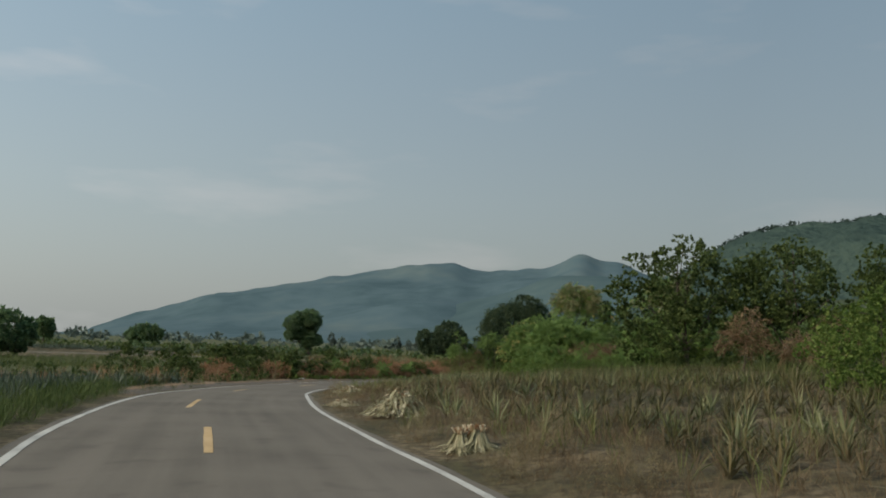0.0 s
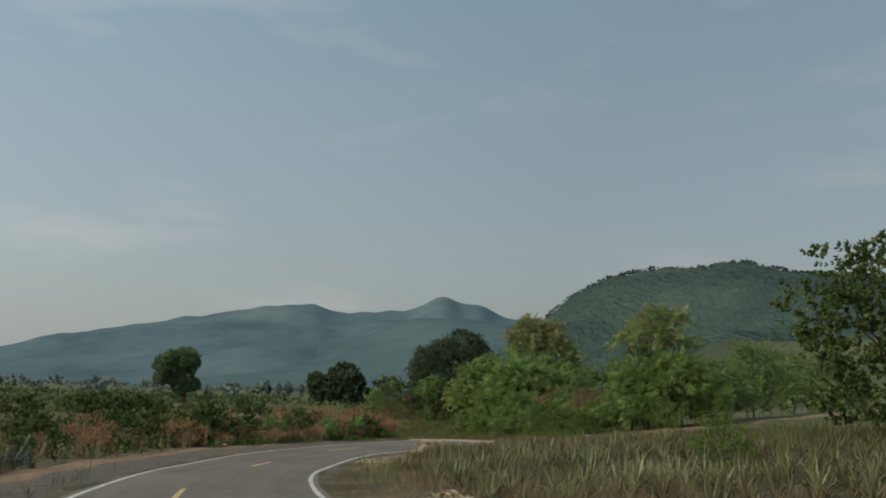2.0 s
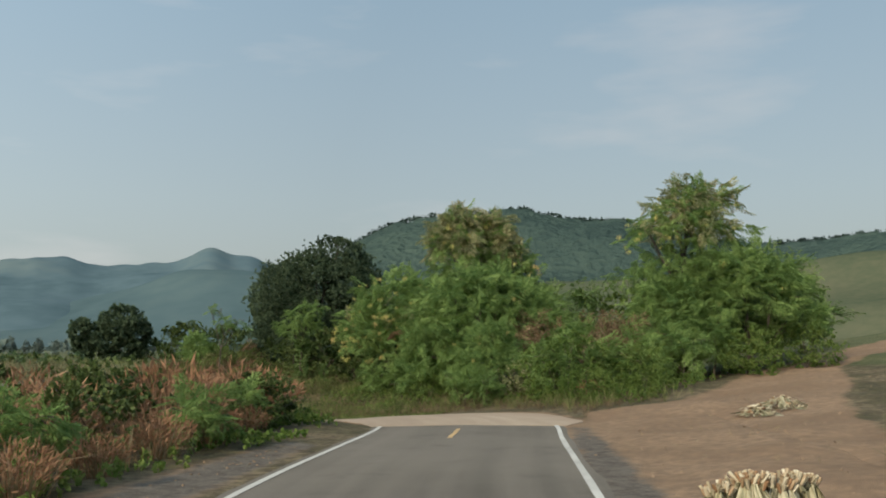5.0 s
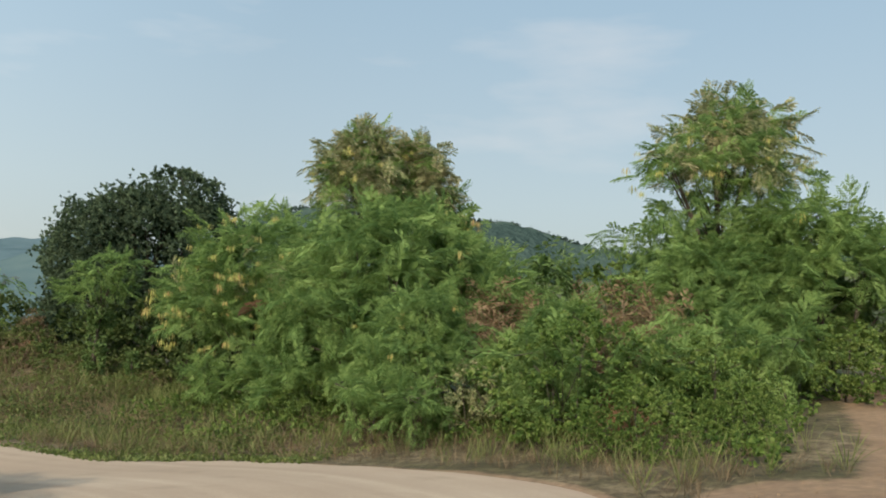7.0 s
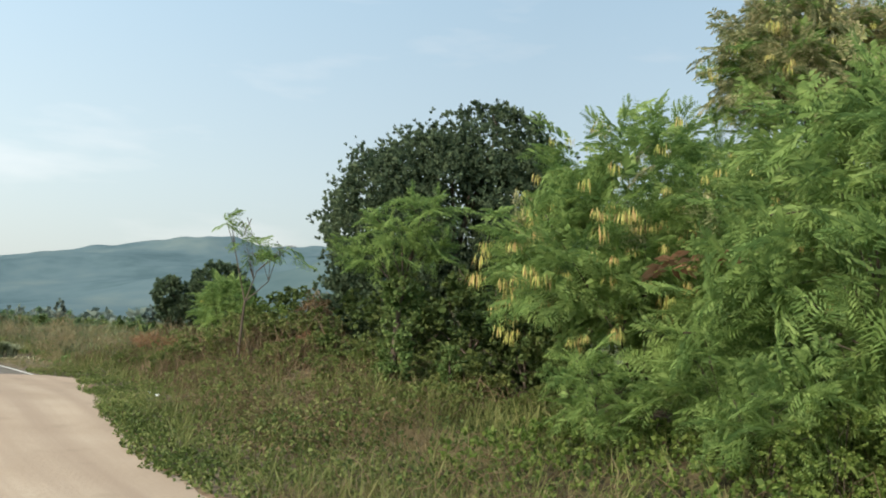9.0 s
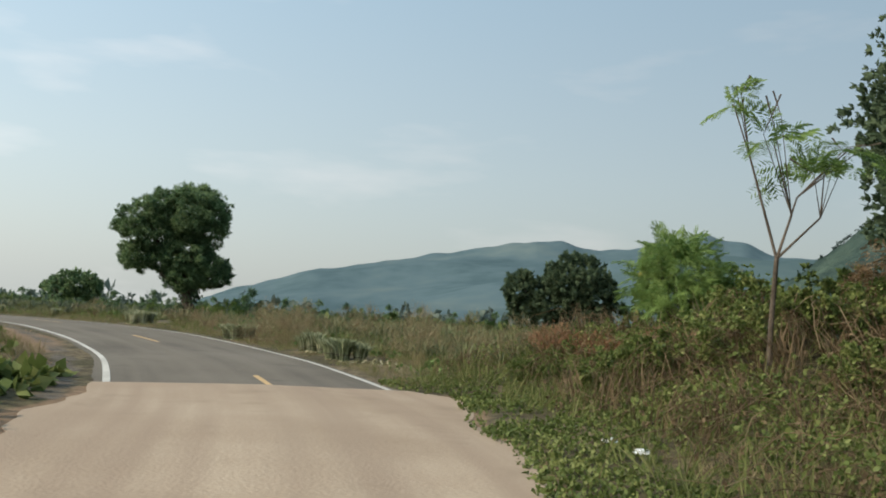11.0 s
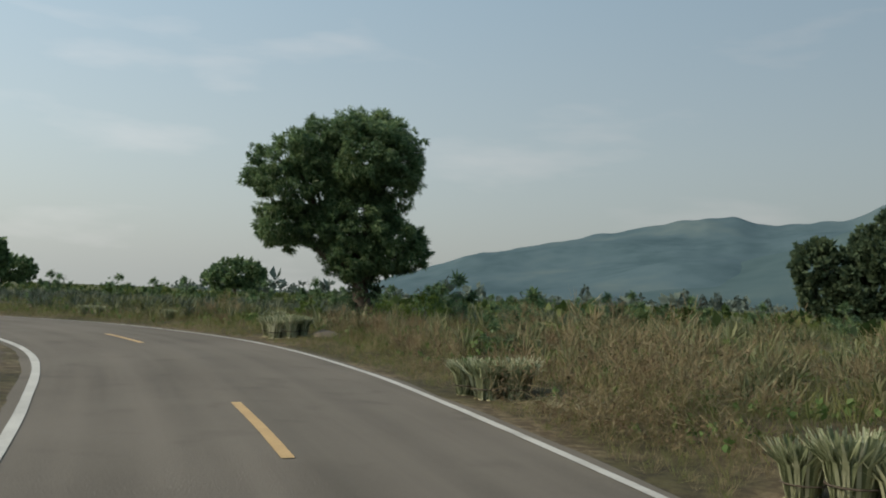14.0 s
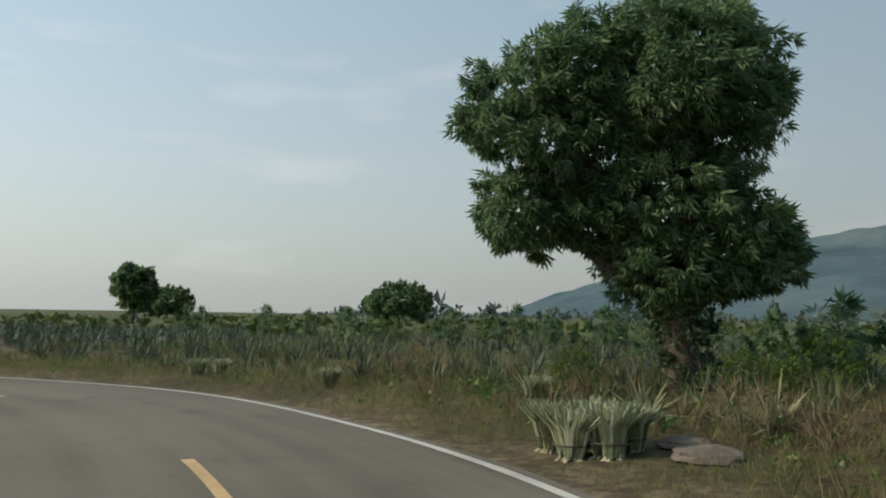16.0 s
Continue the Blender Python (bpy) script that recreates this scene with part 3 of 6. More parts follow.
def earth(name, verts, quads, label, category, dirt_name, dirt_label):
    """A sheet of ground; its bare stretches are an object of their own with the same surface."""
    xy = verts[:, :2]
    idx, d = to_line(xy)
    edge = np.where(d > 0, EDGE_R[idx], EDGE_L[idx])
    sand = SANDY[idx] * 0.62 * (1 - ease(np.abs(d) - edge, 0.05, 0.55))
    bare = np.maximum(cover(xy, [TRACK, SHOULDER, LEFT_DIRT, BEND_DIRT]), sand)
    grassy = ease(np.abs(d), 11, 26) * np.where(d < 0, ease(LINE[idx, 1], 40, 60), 1.0)
    stony = cover(xy, [GRAVEL_EDGE, GRAVEL_LEFT, GRAVEL_BEND], 0.45)
    inside = bare[quads].mean(1) > 0.55
    for n, sel, lab, cat in ((name, ~inside, label, category), (dirt_name, inside, dirt_label, "dirt")):
        if not sel.any():
            continue
        used, back_to = np.unique(quads[sel].ravel(), return_inverse=True)
        me = np_mesh(n, verts[used], back_to.reshape(-1, 4), True)
        for key, values in (("bare", bare), ("stony", stony), ("grassy", grassy)):
            me.attributes.new(key, "FLOAT", "POINT").data.foreach_set("value", values[used].astype(np.float32))
        put(n, me, M_SOIL, None, lab, cat, kind="structure")


gx, gy = axis(-48, 45, 0.6, 3800), axis(-12, 160, 0.6, 3800)
X, Y = np.meshgrid(gx, gy)
flat = np.stack([X.ravel(), Y.ravel()], -1)
nx, ny = len(gx), len(gy)
i, j = np.meshgrid(np.arange(nx - 1), np.arange(ny - 1))
cell = (j * nx + i).ravel()
sunk = 0.3 * (1 - ease(np.abs(to_line(flat)[1]), 4.6, 6.0))
earth("ground", np.c_[flat, land(flat) - sunk], np.stack([cell, cell + 1, cell + nx + 1, cell + nx], -1),
      "brown field soil with patches of dry grass", "ground", "dirt_track", "reddish bare dirt track climbing from the road")
reach = np.r_[-0.5, -0.22, 0.0, 0.18, 0.4, 0.65, 0.95, 1.3, 1.7, 2.1, 2.5, 2.9, 3.3, 3.7]
for side, edge in ((1, EDGE_R), (-1, EDGE_L)):
    o = edge[:, None] + reach[None]
    p = LINE[:, None, :2] + side * o[..., None] * RIGHT[:, None]
    p = p.reshape(-1, 2)
    z = land(p) - np.tile(0.10 * ease(reach, 3.2, 3.7), len(S))
    w = len(reach)
    a, c = np.meshgrid(np.arange(len(S) - 1), np.arange(w - 1), indexing="ij")
    q = (a * w + c).ravel()
    earth("verge", np.c_[p, z], np.stack([q, q + 1, q + w + 1, q + w] if side > 0 else [q, q + w, q + w + 1, q + 1], -1),
          "grassy earth verge along the road", "verge", "dirt_shoulder", "brown dirt shoulder beside the asphalt")


def strip(name, s0, s1, offs, lift, mat, label, category, wobble=0.0, parent=None, kind="structure", thick=0.0, hug=False):
    """A sheet along the road between two lengths, across the given offsets (to the right)."""
    k0, k1 = np.searchsorted(S, s0), np.searchsorted(S, s1)
    rows = np.arange(k0, min(k1 + 1, len(S)))
    offs = np.asarray(offs, float)
    o = np.tile(offs, (len(rows), 1))
    if wobble:
        n = wave(np.stack([S[rows], S[rows] * 0.3], -1), 1.3, s0) * wobble + wave(np.stack([S[rows], S[rows] * 0.7], -1), 0.35, s0) * wobble * 0.5
        m = wave(np.stack([S[rows], S[rows] * 0.3], -1), 1.1, s0 + 9) * wobble
        o[:, 0] += n
        o[:, -1] += m
    if hug:
        o = np.linspace(0, 1, len(offs))[None] * (EDGE_R + EDGE_L)[rows, None] - EDGE_L[rows, None]
    else:
        o *= np.where(o > 0, HALF_R[rows, None], HALF_L[rows, None]) / HALF
    p = LINE[rows, None, :2] + o[..., None] * RIGHT[rows, None]
    camber = -0.015 * np.abs(o)
    z = LINE[rows, None, 2] + camber + lift
    v = np.concatenate([p, z[..., None]], -1).reshape(-1, 3)
    w = len(offs)
    a, b = np.meshgrid(np.arange(len(rows) - 1), np.arange(w - 1), indexing="ij")
    q = (a * w + b).ravel()
    f = np.stack([q, q + 1, q + w + 1, q + w], -1)
    if thick:
        n = len(v)
        low = v - (0, 0, thick)
        edge = [f]
        for col in (0, w - 1):
            e = np.arange(len(rows) - 1) * w + col
            side = np.stack([e, e + w, e + w + n, e + n], -1)
            edge.append(side if col == 0 else side[:, ::-1])
        for row in (0, len(rows) - 1):
            e = row * w + np.arange(w - 1)
            side = np.stack([e, e + n, e + n + 1, e + 1], -1)
            edge.append(side if row == 0 else side[:, ::-1])
        v, f = np.concatenate([v, low]), np.concatenate(edge)
    me = np_mesh(name, v, f, flat=True)
    lane = np.stack([np.repeat(S[rows], w), o.ravel(), np.zeros(o.size)], -1).astype(np.float32)
    if thick:
        lane = np.concatenate([lane, lane])
    me.attributes.new("lane", "FLOAT_VECTOR", "POINT").data.foreach_set("vector", lane.ravel())
    return put(name, me, mat, parent, label, category, kind=kind)


ACROSS = np.linspace(-HALF - 0.2, HALF + 0.2, 9)
strip("road", 0, S_END + 0.5, ACROSS, 0.0, M_ASPHALT, "worn grey asphalt country road with a bend", "road", 0.05, thick=0.12)
strip("road", S_JOIN, S[-1], ACROSS, 0.0, M_ASPHALT, "grey asphalt country road curving through fields", "road", 0.05, thick=0.12)
strip("road", S_END - 0.4, S_JOIN + 0.5, np.linspace(-1, 1, 9), 0.008, M_SAND, "pale sandy concrete stretch of road in the dip", "road", thick=0.12, hug=True)
for s0, s1 in ((0, S_END), (S_JOIN, S[-1])):
    for side in (-HALF, HALF):
        strip("road_line", s0, s1, (side - 0.06, side + 0.06), 0.007, M_PAINT, "white painted edge line on asphalt", "road marking", 0.008)


def dash(x, y, length=2.9):
    k = to_line([(x, y)])[0][0]
    s, d = S[k], float((np.array((x, y)) - LINE[k, :2]) @ RIGHT[k])
    d *= HALF / (HALF_R[k] if d > 0 else HALF_L[k])
    strip("centre_dash", s, s + length, (d - 0.06, d + 0.06), 0.007, M_YELLOW, "faded yellow centre dash on asphalt", "road marking", 0.006)


for x, y, l in ((-3.2, 12.8, 3.7), (-6.1, 22.2, 3.3), (-7.55, 33.4, 2.6), (-6.65, 43.4, 2.4), (-4.1, 53.1, 2.9), (0.95, 62.6, 2.3)):
    dash(x, y, l)
for x, y, l in ((-5.1, 96.8, 2.0), (-10.9, 105.3, 2.9), (-19.1, 114.95, 2.9), (-28.5, 120.3, 2.9), (-40, 119.8, 2.9)):
    dash(x, y, l)

CLEAR = [(-6.8, 105.75, 0.8), (-5.4, 103.7, 1.1), (-10.5, 110.5, 0.9), (-18.2, 119.5, 1.0), (-17.0, 119.4, 0.7), (-0.45, 52.1, 1.1), (0.5, 14.0, 0.6), (-0.9, 20.4, 0.8), (-2.6, 24.8, 0.6), (-3.1, 31.8, 0.8), (-2.7, 46.6, 0.9)]
BARE = [(TRACK, 0.5), (SHOULDER, 0.5), (LEFT_DIRT, 0.5), (BEND_DIRT, 0.45), (GRAVEL_BEND, 0.45)]


def is_bare(xy):
    hit = np.zeros(len(xy), bool)
    for c, k in BARE:
        d = np.linalg.norm(xy[:, None] - c[None, :, :2], axis=-1)
        hit |= (d < c[None, :, 2] * k).any(1)
    for x, y, rad in CLEAR:
        hit |= np.hypot(xy[:, 0] - x, xy[:, 1] - y) < rad
    return hit


# ---- mountains and hills far off ----


def ridge(name, rise_of, eye, far, depth, az0, az1, step, rows, relief, mat, label, rough=0.0, grain=30.0):
    """A range round the place, whose skyline rises by rise_of(bearing in degrees to the right) over its distance."""
    az = np.arange(az0, az1, step)
    rise = rise_of(az) * ease(az, az0, az0 + 3) * (1 - ease(az, az1 - 8, az1))
    u = np.linspace(-1, 0.8, rows)
    prof = np.where(u < 0, (1 + np.minimum(u, 0)) ** 1.2, np.maximum(1 - u / 0.8, 0) ** 1.1)
    r = far + depth * u
    A, R = np.meshgrid(np.radians(az), r)
    x, y = eye[0] + R * np.sin(A), eye[1] + R * np.cos(A)
    top = 1.6 + rise * far
    xy = np.stack([x.ravel(), y.ravel()], -1)
    spur = (wave(xy, relief, 2) * 0.6 + wave(xy, relief * 0.45, 5) * 0.4).reshape(A.shape)
    body = prof[:, None] * (1 + 0.9 * spur * (1 - prof[:, None]))
    z = -6 + (top + 6)[None] * np.clip(body, 0, 1.0)
    z += rough * (wave(xy, grain, 8) + 0.7 * wave(xy, grain * 0.6, 11)).reshape(A.shape) * prof[:, None]
    n = len(az)
    i2, j2 = np.meshgrid(np.arange(n - 1), np.arange(len(u) - 1))
    q = (j2 * n + i2).ravel()
    put(name, np_mesh(name, np.c_[xy, z.ravel()], np.stack([q, q + 1, q + n + 1, q + n], -1), True), mat, None, label, "mountain", kind="structure")
    return az, top, np.c_[xy, z.ravel()], np.tile(az, rows), np.repeat(u, n)


def hump(az, at, high, wide):
    return high * np.exp(-0.5 * ((az - at) / wide) ** 2)


def range_line(az):
    base = 0.0925 * np.clip((az + 21.7) / 21, 0, 1) ** 0.69 * (1 - 0.09 * ease(az, 0.5, 3.4))
    return base + hump(az, -14.4, 0.003, 0.9) + hump(az, 5.4, 0.005, 1.2) + hump(az, 9.1, 0.0235, 1.15) + hump(az, 11.6, 0.012, 0.8)


def foot_line(az):
    return ease(az, -16, 0) * 0.022 + hump(az, -3, 0.012, 3) + hump(az, 3, 0.02, 2.5) + hump(az, 8, 0.035, 3) + hump(az, 15, 0.055, 5)


def hill_line(az):
    base = 0.137 * (0.55 * ease(az, 8.0, 20.5) + 0.45 * ease(az, 7.5, 22.5)) * (1 - 0.25 * ease(az, 29, 44))
    return base + hump(az, 27.9, 0.012, 1.5) + hump(az, 23.6, 0.006, 2.0) + hump(az, 34.5, 0.006, 2.0) + hump(az, 53, 0.012, 5)


ridge("backdrop_mountains", range_line, (-6, 20), 1700, 750, -32, 26, 0.14, 70, 190, M_RANGE, "mountain range tinted blue-grey for haze on the horizon", 2.2, 24)
ridge("backdrop_mountains", foot_line, (-6, 20), 1250, 380, -25, 26, 0.16, 50, 260, M_FOOT, "lower foothills before the range, tinted blue-grey for haze", 4.0, 50)
def pale_line(az):
    return 0.068 * ease(az, 21, 27) + 0.022 * ease(az, 36, 47)


ridge("dry_hillside", pale_line, (-6, 24), 300, 110, 17, 90, 0.4, 40, 40, M_PALE, "pale olive grassy hillside below the forest", 0.5, 14)
HILL_AZ, HILL_TOP, HILL_AT, HILL_BEARING, HILL_U = ridge("hazed_forested_hill", hill_line, (-6, 24), 740, 420, 6, 90, 0.18, 130, 75, M_HILL, "flat-topped dark green forested hill with painted haze", 1.5, 8)

# ---- leaves, crowns and trees ----
SPRAYS, SPRAYS_FAR = [spray_template(k) for k in (1, 2, 3)], [spray_template(k, 6, 3, 0.55) for k in (4, 5)]
WHORL = whorl_template(9, 0.19, 3)
WHORL_BROAD = whorl_template(7, 0.5, 5)
CLUMP = whorl_template(6, 0.62, 8, 1.5)


def crown(lobes, n, template, size, seed, droop=0.35, fuzz=0.5, shell=0.62, ragged=0.22, puff=14, spray=0.2):
    """Leaves in tufts over a crown made of rounded lobes (x, y, z and three radii), thickest near the outside."""
    g = np.random.default_rng(seed)
    L = np.array(lobes, float)
    area = (L[:, 3] * L[:, 4] + L[:, 4] * L[:, 5] + L[:, 3] * L[:, 5])

    def over(count):
        which = g.choice(len(L), count * 3, p=area / area.sum())
        d = g.normal(size=(count * 3, 3))
        d /= np.linalg.norm(d, axis=1, keepdims=True)
        bump = 1 + ragged * np.sin(5.1 * d[:, 0] + 3 * which) * np.sin(4.3 * d[:, 1] + which) + ragged * 0.6 * np.sin(9 * d[:, 2] + 5 * d[:, 0] + which)
        rad = (shell + (1.02 - shell) * g.random(count * 3) ** 0.55) * bump
        p = L[which, :3] + d * rad[:, None] * L[which, 3:]
        deep = np.ones(len(p)) * 9
        for k in range(len(L)):
            e = np.linalg.norm((p - L[k, :3]) / L[k, 3:], axis=1)
            e[which == k] = 9
            deep = np.minimum(deep, e)
        keep = (deep > 0.68) | (g.random(len(p)) < 0.12)
        return p[keep][:count], d[keep][:count], L[which, 3:].mean(1)[keep][:count]

    loose = n // 4
    p, d, _ = over(loose)
    c, cd, cr = over(max(1, (n - loose) // puff))
    r = (np.clip(spray * cr, 0.1, 0.6) * g.uniform(0.6, 1.3, len(c))).repeat(puff)
    off = g.normal(size=(len(c) * puff, 3))
    off /= np.linalg.norm(off, axis=1, keepdims=True) + 1e-9
    off += 0.5 * cd.repeat(puff, 0)
    p = np.concatenate([p, c.repeat(puff, 0) + off * (r * g.random(len(r)) ** 0.4)[:, None] * np.array((1, 1, 0.75))])
    d = np.concatenate([d, 0.5 * cd.repeat(puff, 0) + 0.7 * off])
    p[:, 2] = np.maximum(p[:, 2], 0.1)
    ahead = d * 0.8 + g.normal(size=p.shape) * fuzz - np.array((0, 0, droop))
    return spread(template, p, frames(ahead, g.normal(size=p.shape) * 0.5 + np.array((0, 0, 1.0))), size * g.uniform(0.7, 1.3, len(p)))


def sprayed(lobes, n, templates, size, seed, shell=0.72, ragged=0.2, low=-0.45):
    """Flat feathery sprays in tiers over the lobes, held level at the top and hanging at the sides, with dark gaps between."""
    g = np.random.default_rng(seed)
    L = np.array(lobes, float)
    area = L[:, 3] * L[:, 4] + L[:, 4] * L[:, 5] + L[:, 3] * L[:, 5]
    which = g.choice(len(L), n * 4, p=area / area.sum())
    d = g.normal(size=(n * 4, 3))
    d[:, 2] += 0.25
    d /= np.linalg.norm(d, axis=1, keepdims=True)
    bump = 1 + ragged * np.sin(4.3 * d[:, 0] + 2 * which) * np.sin(3.7 * d[:, 1] + which) + 0.7 * ragged * np.sin(8 * d[:, 2] + 4 * d[:, 0] + which)
    rad = (shell + (1.0 - shell) * g.random(n * 4) ** 0.5) * bump
    p = L[which, :3] + d * rad[:, None] * L[which, 3:]
    deep = np.full(len(p), 9.0)
    for k in range(len(L)):
        e = np.linalg.norm((p - L[k, :3]) / L[k, 3:], axis=1)
        e[which == k] = 9
        deep = np.minimum(deep, e)
    keep = ((deep > 0.75) | (g.random(len(p)) < 0.1)) & (d[:, 2] > low)
    p, d = p[keep][:n], d[keep][:n]
    p[:, 2] = np.maximum(p[:, 2], 0.25)
    flat = 0.8 * d * np.array((1, 1, 0.6)) + g.normal(0, 0.6, p.shape) - np.array((0, 0, 0.12))
    up = np.array((0, 0, 0.85)) + 0.9 * d + g.normal(0, 0.42, p.shape)
    turns, sizes, kind = frames(flat, up), size * g.uniform(0.65, 1.3, len(p)), g.integers(0, len(templates), len(p))
    return join([spread(t, (p - d * 0.5 * size)[kind == k], turns[kind == k], sizes[kind == k]) for k, t in enumerate(templates)])


def limbs(lobes, base_r, fork, seed, twigs=2):
    """A trunk from the ground that forks into a limb for every lobe."""
    g = np.random.default_rng(seed)
    L = np.array(lobes, float)
    mid = np.array((L[:, 0].mean() * 0.25, L[:, 1].mean() * 0.25, fork))
    pieces = [tube([(0, 0, -0.3), (g.normal(0, 0.03), 0, fork * 0.45), mid], [base_r * 1.25, base_r, base_r * 0.8], 9)]
    for l in L:
        c = l[:3]
        bend = mid * 0.45 + c * 0.55 + g.normal(0, 0.15, 3)
        pieces.append(tube([mid, bend, c], [base_r * 0.55, base_r * 0.34, base_r * 0.18], 6))
        for _ in range(twigs):
            v = g.normal(size=3)
            v[2] = abs(v[2])
            e = c + v / np.linalg.norm(v) * l[3:] * 0.85
            pieces.append(tube([bend, (c + e) / 2 + g.normal(0, 0.1, 3), e], [base_r * 0.22, base_r * 0.12, 0.012], 5))
    return join(pieces)


def bunch_mesh(seed, pods=15):
    """A bunch of long flat seed pods hanging from one stalk, about one high."""
    g = np.random.default_rng(seed)
    vs, fs = [], []
    for k in range(pods):
        a, l = g.uniform(0, 6.28), g.uniform(0.65, 1.0)
        o, t = np.array((math.cos(a), math.sin(a), 0.0)), np.array((-math.sin(a), math.cos(a), 0.0)) * 0.045
        top, out = o * g.uniform(0.1, 0.55) - np.array((0, 0, g.uniform(0, 0.4))), o * g.uniform(0.05, 0.25)
        n = len(vs)
        vs += [top, top + out * 0.6 + t - (0, 0, 0.45 * l), top + out * 0.6 - t - (0, 0, 0.45 * l), top + out - (0, 0, l)]
        fs.append((n, n + 1, n + 3, n + 2))
    return np_mesh("seed_pod", np.array(vs), np.array(fs))


BUNCHES = [bunch_mesh(k) for k in (1, 2, 3)]


def hang_pods(parent, lobes, n, seed, size=0.21):
    """Bunches of pods, each one a part, hung near the crown's surface."""
    g = np.random.default_rng(seed)
    L = np.array(lobes, float)
    for k in range(n):
        l = L[g.integers(0, len(L))]
        d = g.normal(size=3)
        d[2] = d[2] * 0.6 + 0.15
        d /= np.linalg.norm(d)
        ob = put("seed_pod", BUNCHES[k % 3], M_POD, parent)
        ob.location = l[:3] + d * l[3:] * g.uniform(0.98, 1.1)
        ob.rotation_euler = (0, 0, g.uniform(0, 6.28))
        ob.scale = (size * g.uniform(0.7, 1.25),) * 3


def tree(name, xy, lobes, n, template, size, mat, label, category="tree", group="", base_r=0.16, fork=1.0, seed=1, droop=0.35, fuzz=0.5, shell=0.62,
         pod=0, dry=0.0, turn=0.0, ragged=0.22, twigs=2, core=0, bark=None):
    z = float(land([xy])[0])
    t = thing(name, (*xy, z - 0.03), label, category, group, turn)
    put("trunk", np_mesh("trunk", *limbs(lobes, base_r, fork, seed, twigs), True), bark or M_BARK, t, "grey-brown bark")
    n_dry = int(n * dry)
    leafy = (lambda l, k, sd: sprayed(l, k, template, size, sd, shell, ragged)) if isinstance(template, list) else (lambda l, k, sd: crown(l, k, template, size, sd, droop, fuzz, shell, ragged))
    put("crown", np_mesh("crown", *leafy(lobes, n - n_dry, seed)), mat, t)
    if core:
        inner = [(a, b, c, d * 0.72, e * 0.72, f * 0.72) for a, b, c, d, e, f in lobes]
        put("inner_foliage", np_mesh("inner_foliage", *crown(inner, core, CLUMP if isinstance(template, list) else template, 0.3 if isinstance(template, list) else size * 1.7, seed + 70, droop, fuzz, 0.4, 0.1)), mat, t, "shaded inner leaves", kind="stuff")
    if n_dry:
        top = sorted(lobes, key=lambda l: -l[2])[: max(1, len(lobes) // 2)]
        put("yellowing_foliage", np_mesh("yellowing_foliage", *leafy(top, n_dry, seed + 50)), M_FROND_DRY, t, "yellowing sparse leaves")
    if pod:
        hang_pods(t, sorted(lobes, key=lambda l: -l[2])[: max(3, len(lobes) * 2 // 3)], pod, seed + 9)
    return t


def again(ob, xy, turn, scale, label=""):
    c = copy_thing(ob, Matrix.LocRotScale((*xy, float(land([xy])[0]) - 0.04), Euler((0, 0, turn)), None))
    c.scale = (scale, scale, scale)
    return tagged(c, label)


# the round mango by the bend, with a hanging lobe on one side and a notch on the other
face = math.atan2(-18.2 + 9.2, 124.6 - 101.6)
MANGO = [(-0.25, 0, 4.75, 1.75, 1.7, 1.4), (-2.55, -0.2, 4.05, 1.35, 1.35, 1.35), (-2.7, 0.1, 2.62, 0.9, 1.0, 0.85), (-1.6, 0, 3.6, 1.1, 1.1, 0.95), (-1.5, 0, 2.75, 0.75, 0.9, 0.6), (0.75, 0.2, 4.45, 1.05, 1.3, 1.35),
         (-0.4, 0, 2.9, 1.3, 1.4, 1.25), (0.75, 0.1, 1.95, 1.05, 1.2, 1.0), (-0.2, 0, 1.55, 1.2, 1.2, 0.75), (-1.5, -0.2, 4.9, 1.1, 1.1, 1.0), (0.2, 0, 5.3, 1.1, 1.1, 0.85), (1.3, 0.1, 1.85, 0.75, 0.8, 0.75), (0.4, 0.1, 3.1, 0.7, 0.8, 0.7)]
mango = tree("mango_tree", (-18.3, 125.0), [(a * 0.95, b, c * 1.085 + (0.3 if a < -2 else 0.1) + (0.38 if c < 2.2 else 0.0), d * 0.86, e * 0.87, f * (0.82 if a < -2 else 0.88)) for a, b, c, d, e, f in MANGO], 12500, WHORL, 0.185, M_MANGO, "dark green mango tree with a dense lopsided crown", base_r=0.3, fork=1.3, seed=11, droop=1.0,
     turn=-face, shell=0.76, fuzz=0.4, ragged=0.12, core=1100)
# dark leaves added round the trunk to stand in for vines and shade
put("shading_sleeve", np_mesh("shading_sleeve", *crown([(0.1, 0, 0.35, 0.5, 0.5, 0.4), (-0.1, 0, 0.9, 0.45, 0.45, 0.5), (0, 0, 1.5, 0.6, 0.6, 0.5)], 700, CLUMP, 0.1, 12, 0.5, 0.5, 0.6, 0.3)), M_DARK, mango, "dark leaves standing in for vines and shade on the trunk")
